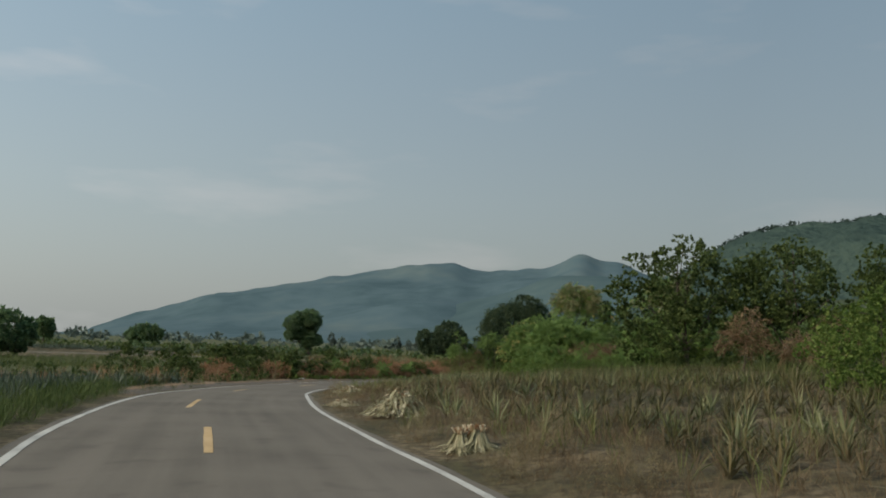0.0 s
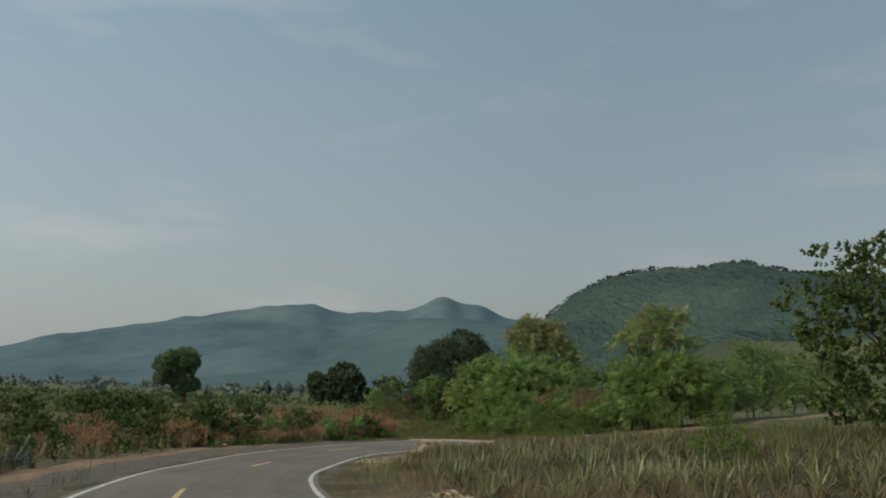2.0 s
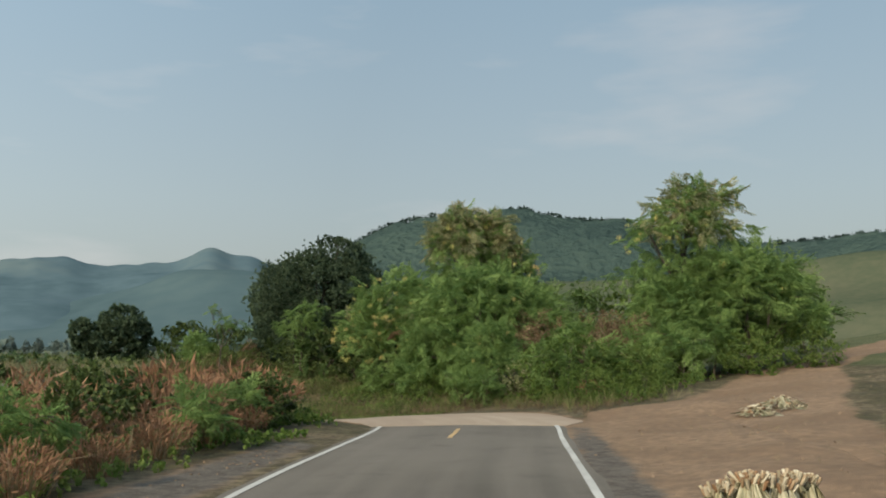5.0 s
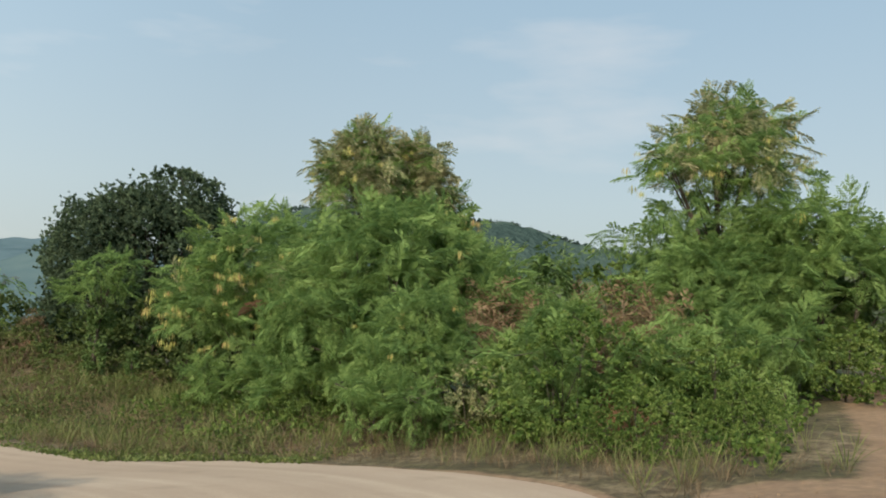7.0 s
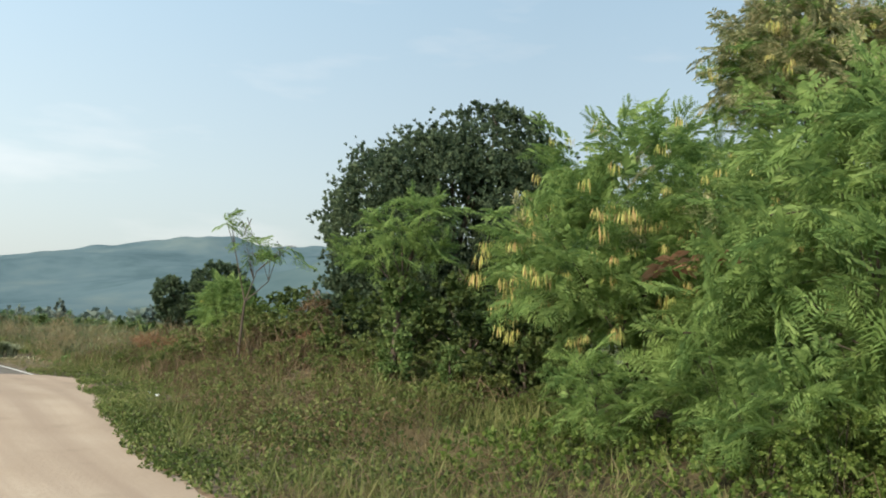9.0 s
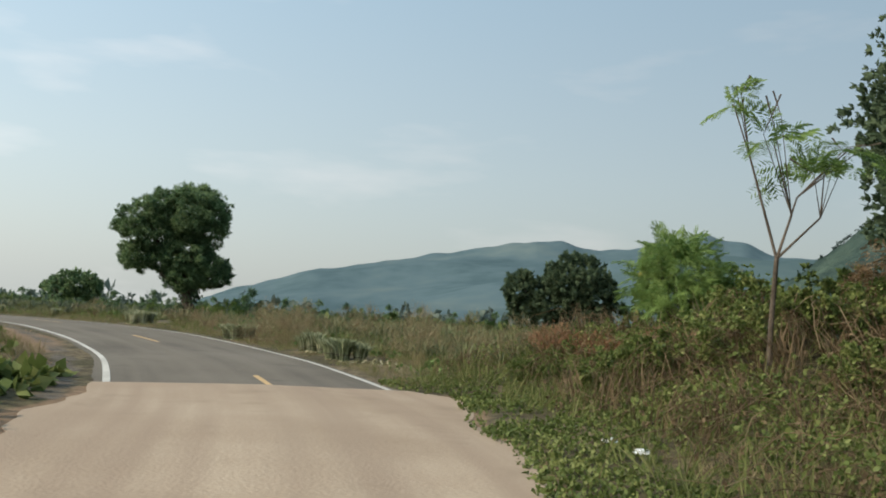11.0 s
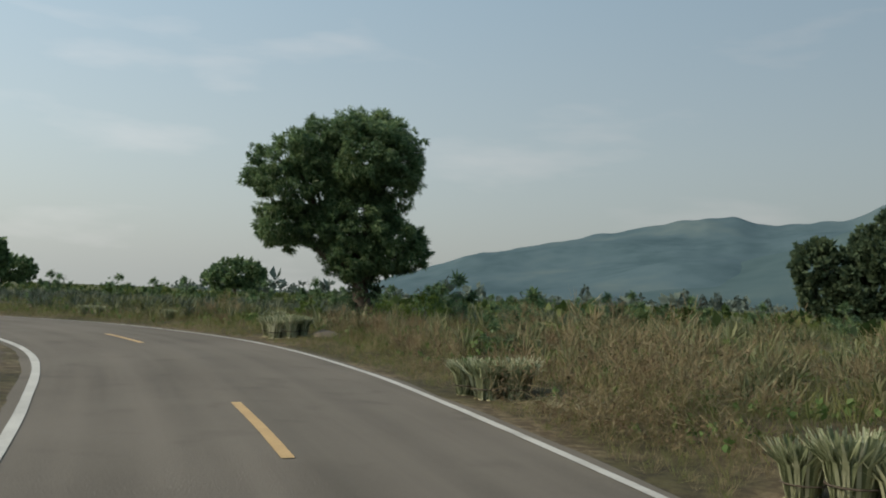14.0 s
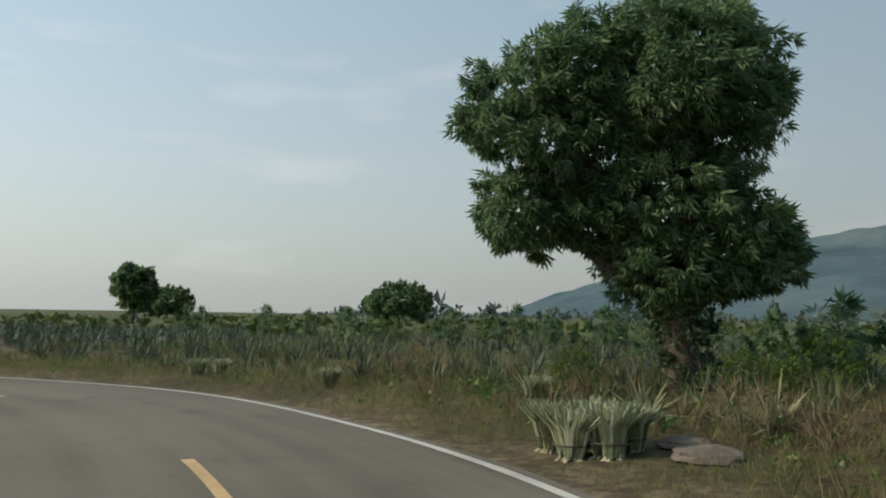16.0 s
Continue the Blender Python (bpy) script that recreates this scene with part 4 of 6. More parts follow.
# broadleaf tree in the thicket
tree("broadleaf_tree", (7.75, 96.8), [(a * 0.95 + 0.1, b, c * 0.95, d * 0.9, e * 0.9, f * 0.9) for a, b, c, d, e, f in ((0, 0, 4.5, 3.5, 3.2, 2.7), (-2.0, 0, 4.0, 1.9, 2.0, 2.1), (-1.2, -0.4, 2.5, 2.3, 2.2, 1.6), (1.4, 0, 6.7, 1.8, 1.8, 1.5),
                                     (2.2, 0.5, 5.0, 2.3, 2.3, 2.1), (-0.5, -0.3, 5.8, 1.7, 1.6, 1.2), (-1.8, -1.0, 1.5, 1.9, 1.8, 1.3), (1.4, -1.2, 1.6, 2.2, 1.8, 1.5))], 18000, WHORL_BROAD, 0.125, M_DARK,
     "dark glossy broadleaf tree rising from the thicket", base_r=0.24, fork=1.4, seed=21, droop=0.2, shell=0.78, ragged=0.08, core=2600)
# feathery-leaved trees and shrubs of the thicket
tree("leucaena_tree", (13.4, 86.8), [(0, 0, 4.9, 3.1, 2.8, 1.7), (-1.3, 0, 6.8, 1.4, 1.4, 1.2), (0.9, 0.2, 6.7, 1.6, 1.5, 1.2), (-0.9, 0, 8.1, 0.8, 0.8, 0.7), (0.9, 0, 7.9, 0.9, 0.8, 0.8), (2.5, 0, 5.8, 0.9, 0.9, 0.9), (-2.6, -0.5, 4.2, 1.7, 1.9, 1.7),
                                     (2.6, 0.2, 4.0, 1.5, 1.7, 1.7), (0, -1.2, 2.7, 3.2, 2.6, 1.9)], 1500, SPRAYS, 0.54, M_FROND,
     "tall feathery green tree with a yellowing top", base_r=0.12, fork=1.2, seed=31, pod=95, dry=0.42, shell=0.6, ragged=0.3, core=500)
tree("leucaena_tree", (18.8, 77.7), [(0.2, 0, 6.4, 2.1, 1.9, 1.1), (1.9, 0.2, 7.6, 1.0, 1.0, 0.9), (-1.7, 0, 6.0, 1.2, 1.2, 0.9), (2.3, 0.4, 6.0, 1.5, 1.5, 1.0), (0.7, 0, 7.9, 0.9, 0.8, 0.7), (-0.3, 0, 7.3, 0.9, 0.9, 0.7),
                                     (0.2, 0, 5.0, 2.0, 1.9, 1.0), (-0.5, 0, 3.9, 2.6, 2.4, 1.5)], 860, SPRAYS, 0.52, M_FROND,
     "tall open feathery tree with brown seed pods", base_r=0.13, fork=2.4, seed=33, pod=60, dry=0.3, shell=0.4, ragged=0.4)
POD_SHRUB = [(0, 0, 3.7, 2.1, 2.0, 1.7), (-1.3, -0.5, 2.6, 1.6, 1.6, 1.3), (1.4, 0, 2.9, 1.7, 1.7, 1.4), (0.3, 0, 1.9, 1.7, 1.5, 0.9)]
pod_shrub = tree("leucaena_shrub", (8.3, 84.9), POD_SHRUB, 680, SPRAYS, 0.5, M_FROND, "feathery green shrub hung with yellow seed pods", "shrub", "thicket shrubs",
                 base_r=0.07, fork=0.5, seed=41, pod=260, dry=0.05, shell=0.62, core=260)
put("withered_spray", np_mesh("withered_spray", *sprayed([(-0.9, -2.4, 2.75, 0.3, 0.2, 0.15)], 1, SPRAYS, 0.9, 48)), M_RED, pod_shrub, "withered red-brown leaf spray")
LOW = [(0, 0, 2.4, 2.0, 1.9, 1.4), (-1.3, -0.3, 1.7, 1.5, 1.5, 1.0), (1.3, 0.2, 1.8, 1.6, 1.5, 1.1), (0.3, -1.0, 1.2, 1.7, 1.3, 0.7), (0.4, 0.3, 3.3, 1.2, 1.1, 0.9), (-0.7, 0.2, 3.0, 0.9, 0.9, 0.8)]
low = tree("leucaena_shrub", (10.4, 80.7), LOW, 560, SPRAYS, 0.44, M_FROND, "bright green feathery roadside shrub", "shrub", "thicket shrubs", base_r=0.06, fork=0.5, seed=43, pod=10, shell=0.62, core=200)
low.scale = (1.3, 1.3, 1.3)
for x, y, a, k in ((13.6, 81.6, 1.0, 0.85), (9.2, 77.2, 4.0, 0.55), (17.2, 76.6, 0.4, 0.8), (20.2, 75.4, 2.6, 0.95), (12.8, 76.4, 2.9, 0.5), (8.8, 82.2, 5.2, 0.5), (1.7, 99.0, 1.2, 0.42)):
    again(low, (x, y), a, 1.3 * k)
young = tree("leucaena_shrub", (7.7, 76.2), [(0, 0, 0.75, 0.8, 0.75, 0.55), (0.4, 0.2, 1.2, 0.5, 0.5, 0.4), (-0.4, 0, 1.0, 0.5, 0.5, 0.4)], 90, SPRAYS, 0.38, M_FROND, "young bright green feathery shrub at the thicket's foot", "shrub", "young thicket shrubs",
             base_r=0.03, fork=0.25, seed=45, shell=0.5)
for x, y, a, k in ((7.9, 74.9, 1.0, 0.8), (9.9, 73.6, 2.2, 1.2), (11.6, 72.8, 3.0, 1.15), (7.2, 79.6, 4.1, 0.95), (8.6, 78.8, 5.0, 1.2), (13.4, 73.6, 0.6, 1.2), (15.2, 73.4, 1.7, 1.3), (6.6, 82.2, 2.7, 0.9), (17.6, 74.6, 3.6, 1.4), (10.8, 75.6, 4.4, 1.3), (7.6, 81.2, 3.3, 1.1), (9.0, 80.0, 0.2, 1.3), (-3.9, 61.9, 0.8, 0.7), (-6.4, 58.0, 2.1, 0.75), (-2.4, 66.0, 4.4, 0.7), (-9.6, 55.6, 0.3, 0.8)):
    again(young, (x, y), a, k)
back_shrub = tree("leucaena_shrub", (11.4, 84.4), LOW, 190, SPRAYS_FAR, 0.68, M_BUSH, "feathery green shrub deep in the thicket", "shrub", "thicket shrubs", base_r=0.06, fork=0.4, seed=44, shell=0.6, core=160)
for x, y, a, k in ((16.8, 83.0, 3.0, 1.1), (23.2, 77.2, 5.0, 1.15), (20.8, 79.4, 1.4, 1.25), (26.0, 80.5, 3.4, 1.0), (12.4, 92.0, 0.9, 1.2), (16.5, 89.5, 3.9, 1.3), (10.2, 88.8, 5.5, 1.1), (31, 86, 0.3, 1.5), (37, 94, 2.3, 1.5), (44, 102, 4.3, 1.6), (50, 106, 1.1, 1.6), (57, 116, 3.1, 1.7), (41, 106, 5.2, 1.5)):
    again(back_shrub, (x, y), a, k)
slim = tree("leucaena_shrub", (4.72, 87.8), [(0, 0, 3.05, 0.8, 0.75, 0.55), (-0.55, 0, 2.5, 0.5, 0.5, 0.3), (0.4, 0, 3.5, 0.5, 0.4, 0.35), (0.5, 0, 2.7, 0.4, 0.4, 0.3)], 100, SPRAYS, 0.4, M_FROND,
            "slender feathery shrub with a vine-wrapped stem", "shrub", "thicket shrubs", base_r=0.07, fork=1.4, seed=47, shell=0.4, ragged=0.4)
put("vine_sleeve", np_mesh("vine_sleeve", *crown([(0, 0, 0.5, 0.28, 0.28, 0.6), (0.03, 0, 1.3, 0.3, 0.3, 0.55), (0.05, 0, 2.0, 0.38, 0.38, 0.4)], 800, CLUMP, 0.1, 148, 0.5, 0.5, 0.6, 0.3)), M_BUSH, slim, "leafy vines round the stem")
sapling = tree("leucaena_sapling", (2.0, 93.6), [(0, 0, 2.9, 0.5, 0.5, 0.8), (-0.5, 0, 3.4, 0.35, 0.35, 0.6), (0.6, 0, 2.6, 0.7, 0.5, 0.35), (0.9, 0, 2.9, 0.4, 0.4, 0.3)], 26, SPRAYS, 0.42, M_FROND,
               "thin leggy sapling with sparse feathery leaves", "sapling", base_r=0.035, fork=1.5, seed=49, shell=0.2, ragged=0.4, twigs=3)
# big shrubs on the slope at the start
slope_tree = tree("slope_tree", (10.6, 38.8), [(0, 0, 4.0, 2.3, 2.1, 1.5), (-1.7, 0, 2.9, 1.7, 1.6, 1.4), (1.8, 0.2, 3.3, 1.8, 1.7, 1.5), (0.2, -0.5, 1.6, 2.5, 2.0, 1.4), (-0.4, 0, 4.9, 1.0, 1.0, 0.8)],
                  3900, CLUMP, 0.155, M_SCRUB, "shaggy dark green tree on the grassy slope", base_r=0.12, fork=1.0, seed=51, shell=0.6, ragged=0.3)
again(slope_tree, (14.6, 38.0), 2.0, 0.95)
again(slope_tree, (17.6, 33.5), 4.1, 0.85)
# broad-leaved bushes
bush = tree("bush", (10.0, 73.0), [(0, 0, 1.1, 1.5, 1.3, 0.95), (-0.9, -0.2, 0.7, 1.0, 0.9, 0.7), (1.0, 0.2, 0.8, 1.1, 1.0, 0.8), (0.2, 0, 1.8, 0.7, 0.7, 0.5)], 1500, CLUMP, 0.095, M_WEED,
            "broad-leaved light green bush at the road edge", "bush", "broad-leaved bushes", base_r=0.04, fork=0.25, seed=61, shell=0.55, ragged=0.3)
for x, y, a, k in ((12.2, 71.8, 1.0, 0.7), (9.4, 70.8, 2.0, 0.55), (13.8, 74.2, 3.2, 0.8), (11.2, 70.4, 3.9, 0.5), (7.6, 79.0, 0.5, 0.5), (19.6, 83.2, 5.0, 1.9), (15.6, 74.8, 1.8, 0.8), (18.2, 73.4, 4.4, 0.8),
                   (21.6, 73.8, 2.1, 0.8), (3.2, 35.2, 0.7, 0.45), (9.2, 18.6, 1.6, 0.9), (11.6, 22.5, 2.9, 1.1), (2.9, 99.0, 3.3, 0.8), (-26.5, 110.5, 1.2, 0.9), (-23.5, 108.6, 3.0, 0.7), (-17.3, 124.2, 0.8, 0.36), (-16.3, 125.2, 4.4, 0.5), (-20.3, 125.4, 1.7, 0.34)):
    again(bush, (x, y), a, k)
pale = tree("bush", (9.3, 75.4), [(0, 0, 0.75, 0.8, 0.7, 0.5), (0.6, 0.2, 0.95, 0.6, 0.6, 0.4), (-0.5, 0, 0.6, 0.6, 0.6, 0.45), (0.2, 0, 1.2, 0.4, 0.4, 0.25)], 900, CLUMP, 0.075, M_FROND_DRY,
            "pale yellow-green creeper bush in front of the thicket", "bush", "broad-leaved bushes", base_r=0.03, fork=0.25, seed=63, shell=0.65, ragged=0.3)
again(pale, (10.5, 74.9), 2.1, 0.85)
scrub_bush = tree("scrub_bush", (-9.6, 56.5), [(0, 0, 0.9, 1.3, 1.2, 0.8), (-0.9, 0.2, 0.6, 0.9, 0.9, 0.6), (0.9, 0.1, 0.7, 1.0, 0.9, 0.65), (0.1, 0, 1.5, 0.6, 0.6, 0.45)], 600, CLUMP, 0.135, M_SCRUB,
                  "dark green tangled scrub bush beside the road", "bush", "scrub bushes", base_r=0.04, fork=0.25, seed=67, shell=0.5, ragged=0.35)
for x, y, a, k in ((-11.3, 53.2, 1.0, 0.8), (-5.8, 61, 2.0, 0.7), (-5.1, 63.6, 3.1, 0.75), (-1.7, 66.9, 4.0, 0.7), (-1.4, 69.6, 5.0, 0.75), (-1.1, 73, 0.4, 0.75), (-5.4, 66.5, 1.6, 0.9), (-4, 71.5, 2.7, 1.0), (-3.2, 66.2, 2.2, 0.6), (-7.8, 58.6, 0.9, 0.7), (-9.2, 56, 3.9, 0.7), (-2.5, 75.6, 3.8, 0.9),
                   (-9.4, 63, 0.2, 0.8), (-13.3, 58.5, 4.6, 1.2), (-13.8, 48.5, 5.6, 0.8), (-8.3, 70, 2.2, 1.2), (-12.8, 66, 3.3, 1.2), (-17.8, 60, 1.1, 1.1), (-17.3, 70, 0.8, 1.2), (-6.8, 76, 5.3, 1.0), (-22.8, 66, 2.4, 1.1), (8.2, 147, 4.0, 2.4), (12.5, 150, 1.0, 2.2), (4.6, 151, 2.6, 1.6), (28, 62, 0.7, 1.4), (30, 70, 3.7, 1.3), (5.6, 92.6, 0.4, 1.1), (7.2, 91.4, 1.9, 1.3), (9.2, 91.2, 3.3, 1.4), (6, 95.6, 5.0, 1.2), (4.8, 98.2, 2.6, 0.9), (7.6, 88.6, 4.1, 1.1), (11, 94, 0.9, 1.5)):
    again(scrub_bush, (x, y), a, k)
dead = tree("dry_bush", (14.0, 78.6), [(0, 0, 1.2, 1.1, 1.0, 0.9), (0.6, 0, 1.9, 0.6, 0.6, 0.5)], 120, SPRAYS_FAR, 0.45, M_RUST, "withered reddish-brown bush with sparse twigs", "bush", "withered bushes", base_r=0.05, fork=0.4, seed=65, shell=0.3)
for x, y, a, k in ((11.2, 28.4, 1.0, 0.6), (13.4, 30.2, 2.1, 0.75), (16.4, 31.0, 4.0, 0.8), (12.9, 74.6, 0.5, 1.1), (11.4, 77.8, 3.0, 1.0), (16.4, 75.8, 2.2, 0.9), (14.6, 77.4, 4.0, 1.2), (11.9, 73.9, 1.4, 0.85), (12.6, 78.6, 2.4, 1.25), (10.6, 31.5, 5.0, 0.9), (4.0, 95.6, 1.5, 0.6)):
    again(dead, (x, y), a, k)
# trees out on the plain
tree("field_tree", (0.6, 150.0), [(0.7, 0, 4.1, 2.3, 2.2, 1.9), (-3.3, 0, 3.4, 1.1, 1.1, 1.2), (2.2, 0, 3.1, 1.5, 1.6, 1.5), (-0.6, 0, 2.4, 1.8, 1.8, 1.3), (1.0, 0, 1.4, 2.2, 1.8, 1.1), (-2.9, 0, 1.9, 1.1, 1.0, 1.1)], 4200, WHORL_BROAD, 0.3, M_DARK,
     "rounded dark green field tree in two humps", base_r=0.22, fork=1.1, seed=71, shell=0.72, ragged=0.1, core=500)
t_far = tree("field_tree", (-65.0, 198.0), [(0, 0, 2.7, 3.4, 2.4, 1.6), (-2.4, 0, 1.9, 1.6, 1.5, 1.2), (2.3, 0, 2.0, 1.7, 1.5, 1.2)], 1500, WHORL_BROAD, 0.45, M_MANGO,
             "low dark spreading tree at the far side of the field", base_r=0.2, fork=0.9, seed=73, shell=0.65)
upright_tree = tree("field_tree", (-73.5, 166.8), [(0, 0, 3.1, 1.25, 1.2, 1.2), (0.3, 0, 1.9, 1.0, 1.0, 0.9), (-0.3, 0, 4.0, 0.7, 0.7, 0.6)], 1000, WHORL_BROAD, 0.42, M_MANGO,
     "upright dark tree at the far side of the field", base_r=0.16, fork=1.0, seed=75, shell=0.6)
upright_tree.scale = (1.18, 1.18, 1.1)
again(t_far, (-98.5, 197.0), 0.1, 0.92, "rounded dark tree behind a slimmer one")
again(t_far, (-48.6, 98.6), 1.2, 1.1, "broad dark tree standing alone in the lowland")
# trunk takes the leaves' colour too, paled for haze
plume = tree("far_tree", (-14, 292), [(0, 0, 5.0, 1.6, 1.6, 3.4), (0.5, 0, 2.6, 1.8, 1.8, 2.0)], 350, WHORL_BROAD, 0.8, M_FAR, "slim tree paled for haze far across the plain", "tree", "far trees", base_r=0.15, fork=1.5, seed=77, bark=M_FAR)
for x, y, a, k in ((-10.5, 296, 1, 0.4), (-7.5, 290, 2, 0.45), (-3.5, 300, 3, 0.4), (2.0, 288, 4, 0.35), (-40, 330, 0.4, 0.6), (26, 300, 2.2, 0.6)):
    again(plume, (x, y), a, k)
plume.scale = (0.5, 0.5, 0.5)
shrub = tree("field_shrub", (-21.1, 142.4), [(0, 0, 0.5, 0.55, 0.5, 0.45), (0.1, 0, 1.05, 0.34, 0.34, 0.4), (-0.25, 0, 0.85, 0.34, 0.3, 0.35)], 95, WHORL, 0.22, M_MANGO, "young dark green mango sapling among the pineapples", "sapling", "field saplings",
             base_r=0.03, fork=0.25, seed=79, shell=0.3)
g = np.random.default_rng(80)
spots = [(-13.5, 145, 0.85), (-9.6, 134.5, 0.75), (-21.3, 134.5, 0.75), (-6.2, 135, 0.8), (-26.3, 141, 0.8), (-15.9, 127.2, 0.65), (-30, 150, 0.9), (-11.55, 115.1, 0.5), (-23.7, 163, 0.9), (-14.9, 149, 0.85), (-12.2, 120.5, 0.95), (-11.0, 128.6, 0.9), (-13.4, 121.6, 0.6), (-11.6, 144.8, 1.1), (-25.2, 152, 1.2), (-26.8, 150, 1.1), (-17.2, 146, 1.2), (-3.4, 132.5, 0.9),
         (-29.6, 145, 1.2), (-16.2, 127.4, 1.25), (-48, 146, 1.2), (-50.5, 150, 1.1), (-21.5, 143, 1.2), (-17.9, 131.5, 1.1), (-30.6, 141, 1.1), (-33, 138, 1.0), (-37, 141, 1.0), (-41, 143, 1.1), (-23.6, 139, 1.1), (-8.5, 139, 1.0)]
for row in range(9):
    for _ in range(9):
        spots.append((g.uniform(-75, 22), 138 + row * 11 + g.uniform(-4, 4), g.uniform(0.45, 0.95)))
for x, y, k in spots:
    if abs(x - 0.6) > 5 or abs(y - 150) > 5:
        again(shrub, (x, y), g.uniform(0, 6.28), k)

# far scrub and tree lines across the plain, and trees on the hill's skyline
g = np.random.default_rng(90)
n = 900
az, r = np.radians(g.uniform(-30, 40, n)), g.uniform(190, 900, n)
xy = np.stack([-6 + r * np.sin(az), 24 + r * np.cos(az)], -1)
xy = xy[np.abs(to_line(xy)[1]) > 30]
h = g.uniform(0.5, 1.2, len(xy)) * (1 + (g.random(len(xy)) < 0.12) * 1.6) * (1 + ease(np.linalg.norm(xy, axis=1), 300, 800))
places, sizes = [], []
for _ in range(7):
    places.append(np.c_[xy, land(xy)] + np.stack([g.normal(0, 0.5, len(xy)), g.normal(0, 0.5, len(xy)), g.uniform(0.2, 1.0, len(xy))], -1) * h[:, None])
    sizes.append(h * g.uniform(0.5, 0.9, len(xy)))
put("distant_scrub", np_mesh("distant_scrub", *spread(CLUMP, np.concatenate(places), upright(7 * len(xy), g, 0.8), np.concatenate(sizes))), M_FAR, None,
    "scrub and tree lines across the plain, paled for haze", "scrub", kind="stuff")
pick = g.choice(len(HILL_AZ) - 200, 320) + 25
az = np.radians(HILL_AZ[pick] + g.uniform(-0.05, 0.05, len(pick)))
places, sizes = [], []
hh = g.uniform(1.5, 3.2, len(pick))
for _ in range(8):
    p = np.stack([-6 + 738 * np.sin(az), 24 + 738 * np.cos(az), HILL_TOP[pick] - 2.0], -1)
    places.append(p + np.stack([g.normal(0, 0.5, len(pick)), g.normal(0, 0.5, len(pick)), g.uniform(0.1, 1.0, len(pick))], -1) * hh[:, None])
    sizes.append(hh * g.uniform(0.5, 0.8, len(pick)))
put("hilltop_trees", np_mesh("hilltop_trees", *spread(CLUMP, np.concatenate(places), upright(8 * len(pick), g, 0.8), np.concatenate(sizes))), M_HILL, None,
    "haze-tinted tree tops along the forested hill's skyline", "trees", kind="stuff")

# ---- grass, field crops and undergrowth ----
GRASS = [blade_template(8, k, 0.011, 0.9, simple=True) for k in range(3)]
TUFTS = [blade_template(8, 10 + k, 0.009, 0.75, simple=True) for k in range(3)]
PLUMES = [blade_template(14, 20 + k, 0.008, 0.7, 0.5, 0.2) for k in range(3)]
PINES = [rosette_template(19, 30 + k, 0.03, 1.45) for k in range(3)]
HERB_SMALL = [whorl_template(5, 0.7, 45 + k, 1.5) for k in range(3)]
HERB = [whorl_template(8, 0.7, 40 + k, 1.4) for k in range(3)]


def region(n, y0, y1, d0, d1, seed, clear=3.0, power=1.0, clumpy=0.0, clump_size=3.0):
    """Random places beside the road: between two marks along it and two distances from it."""
    g = np.random.default_rng(seed)
    s0, s1 = s_at(*y0), s_at(*y1)
    s = g.uniform(s0, s1, n)
    d = d0 + (d1 - d0) * g.random(n) ** power
    k = np.clip((s / STEP).astype(int), 0, len(S) - 1)
    d = d + np.where(d > 0, EDGE_R[k] - 2.65, 2.65 - EDGE_L[k])
    xy = LINE[k, :2] + d[:, None] * RIGHT[k] + g.normal(0, 0.15, (n, 2))
    at, real = to_line(xy)
    ok = (np.abs(real) - np.where(real > 0, EDGE_R[at], EDGE_L[at]) + 2.65 > clear) & (real * np.sign(d0 + d1) > 0) & ~is_bare(xy)
    if clumpy:
        ok &= wave(xy, clump_size, seed) + g.normal(0, 0.25, n) > clumpy - 1
    return xy[ok]


def scatter(name, xy, templates, lo, hi, mat, label, category, seed, tilt=0.15, lift=0.0, low_edge=False):
    g = np.random.default_rng(seed + 500)
    kind = g.integers(0, len(templates), len(xy))
    z = land(xy)
    near = np.clip((np.abs(to_line(xy)[1]) - 2.7) / 1.6, 0.35, 1) if low_edge else np.ones(len(xy))
    made = []
    for k, t in enumerate(templates):
        sel = kind == k
        made.append(spread(t, np.c_[xy[sel], z[sel] + lift * (0.25 + 1.3 * g.random(sel.sum())) * (1 + 0.7 * wave(xy[sel], 1.3, seed))], upright(sel.sum(), g, tilt), near[sel] * g.uniform(lo, hi, sel.sum())))
    return put(name, np_mesh(name, *join(made)), mat, None, label, category, kind="stuff")


A, B, C, D = (0.4, 0), (-3.4, 14), (-7.2, 44), (-4.4, 52.5)
E1, F, G, H = (3.0, 67), (1.0, 79), (-5.0, 97), (-36, 123.4)
START = (5.5, -22)
# right of the road at the start: pineapple field behind a dry verge
scatter("pineapple_field", region(2600, START, D, 5.0, 16, 101, 4.4, 0.9), PINES, 0.34, 0.6, M_PINE_OLD, "field of olive pineapple plants with dry tips", "pineapple plants", 101, 0.1)
scatter("pineapple_field", region(700, START, D, 4.6, 14, 154, 4.3, 0.9, 0.9), PINES, 0.45, 0.7, M_PINE_PALE, "light green pineapple plants beside the verge", "pineapple plants", 154, 0.1)
scatter("pineapple_field", region(2300, (-7.2, 40), (0.4, 61.5), 4.6, 22, 102, 4.2, 0.8), PINES, 0.3, 0.52, M_PINE_OLD, "field of olive pineapple plants with dry tips", "pineapple plants", 102, 0.1)
scatter("dry_grass", region(6500, START, D, 2.95, 7.5, 103, 2.95, 1.1), TUFTS, 0.18, 0.5, M_HAY, "straw-coloured dry grass on the verge", "grass", 103, 0.3, low_edge=True)
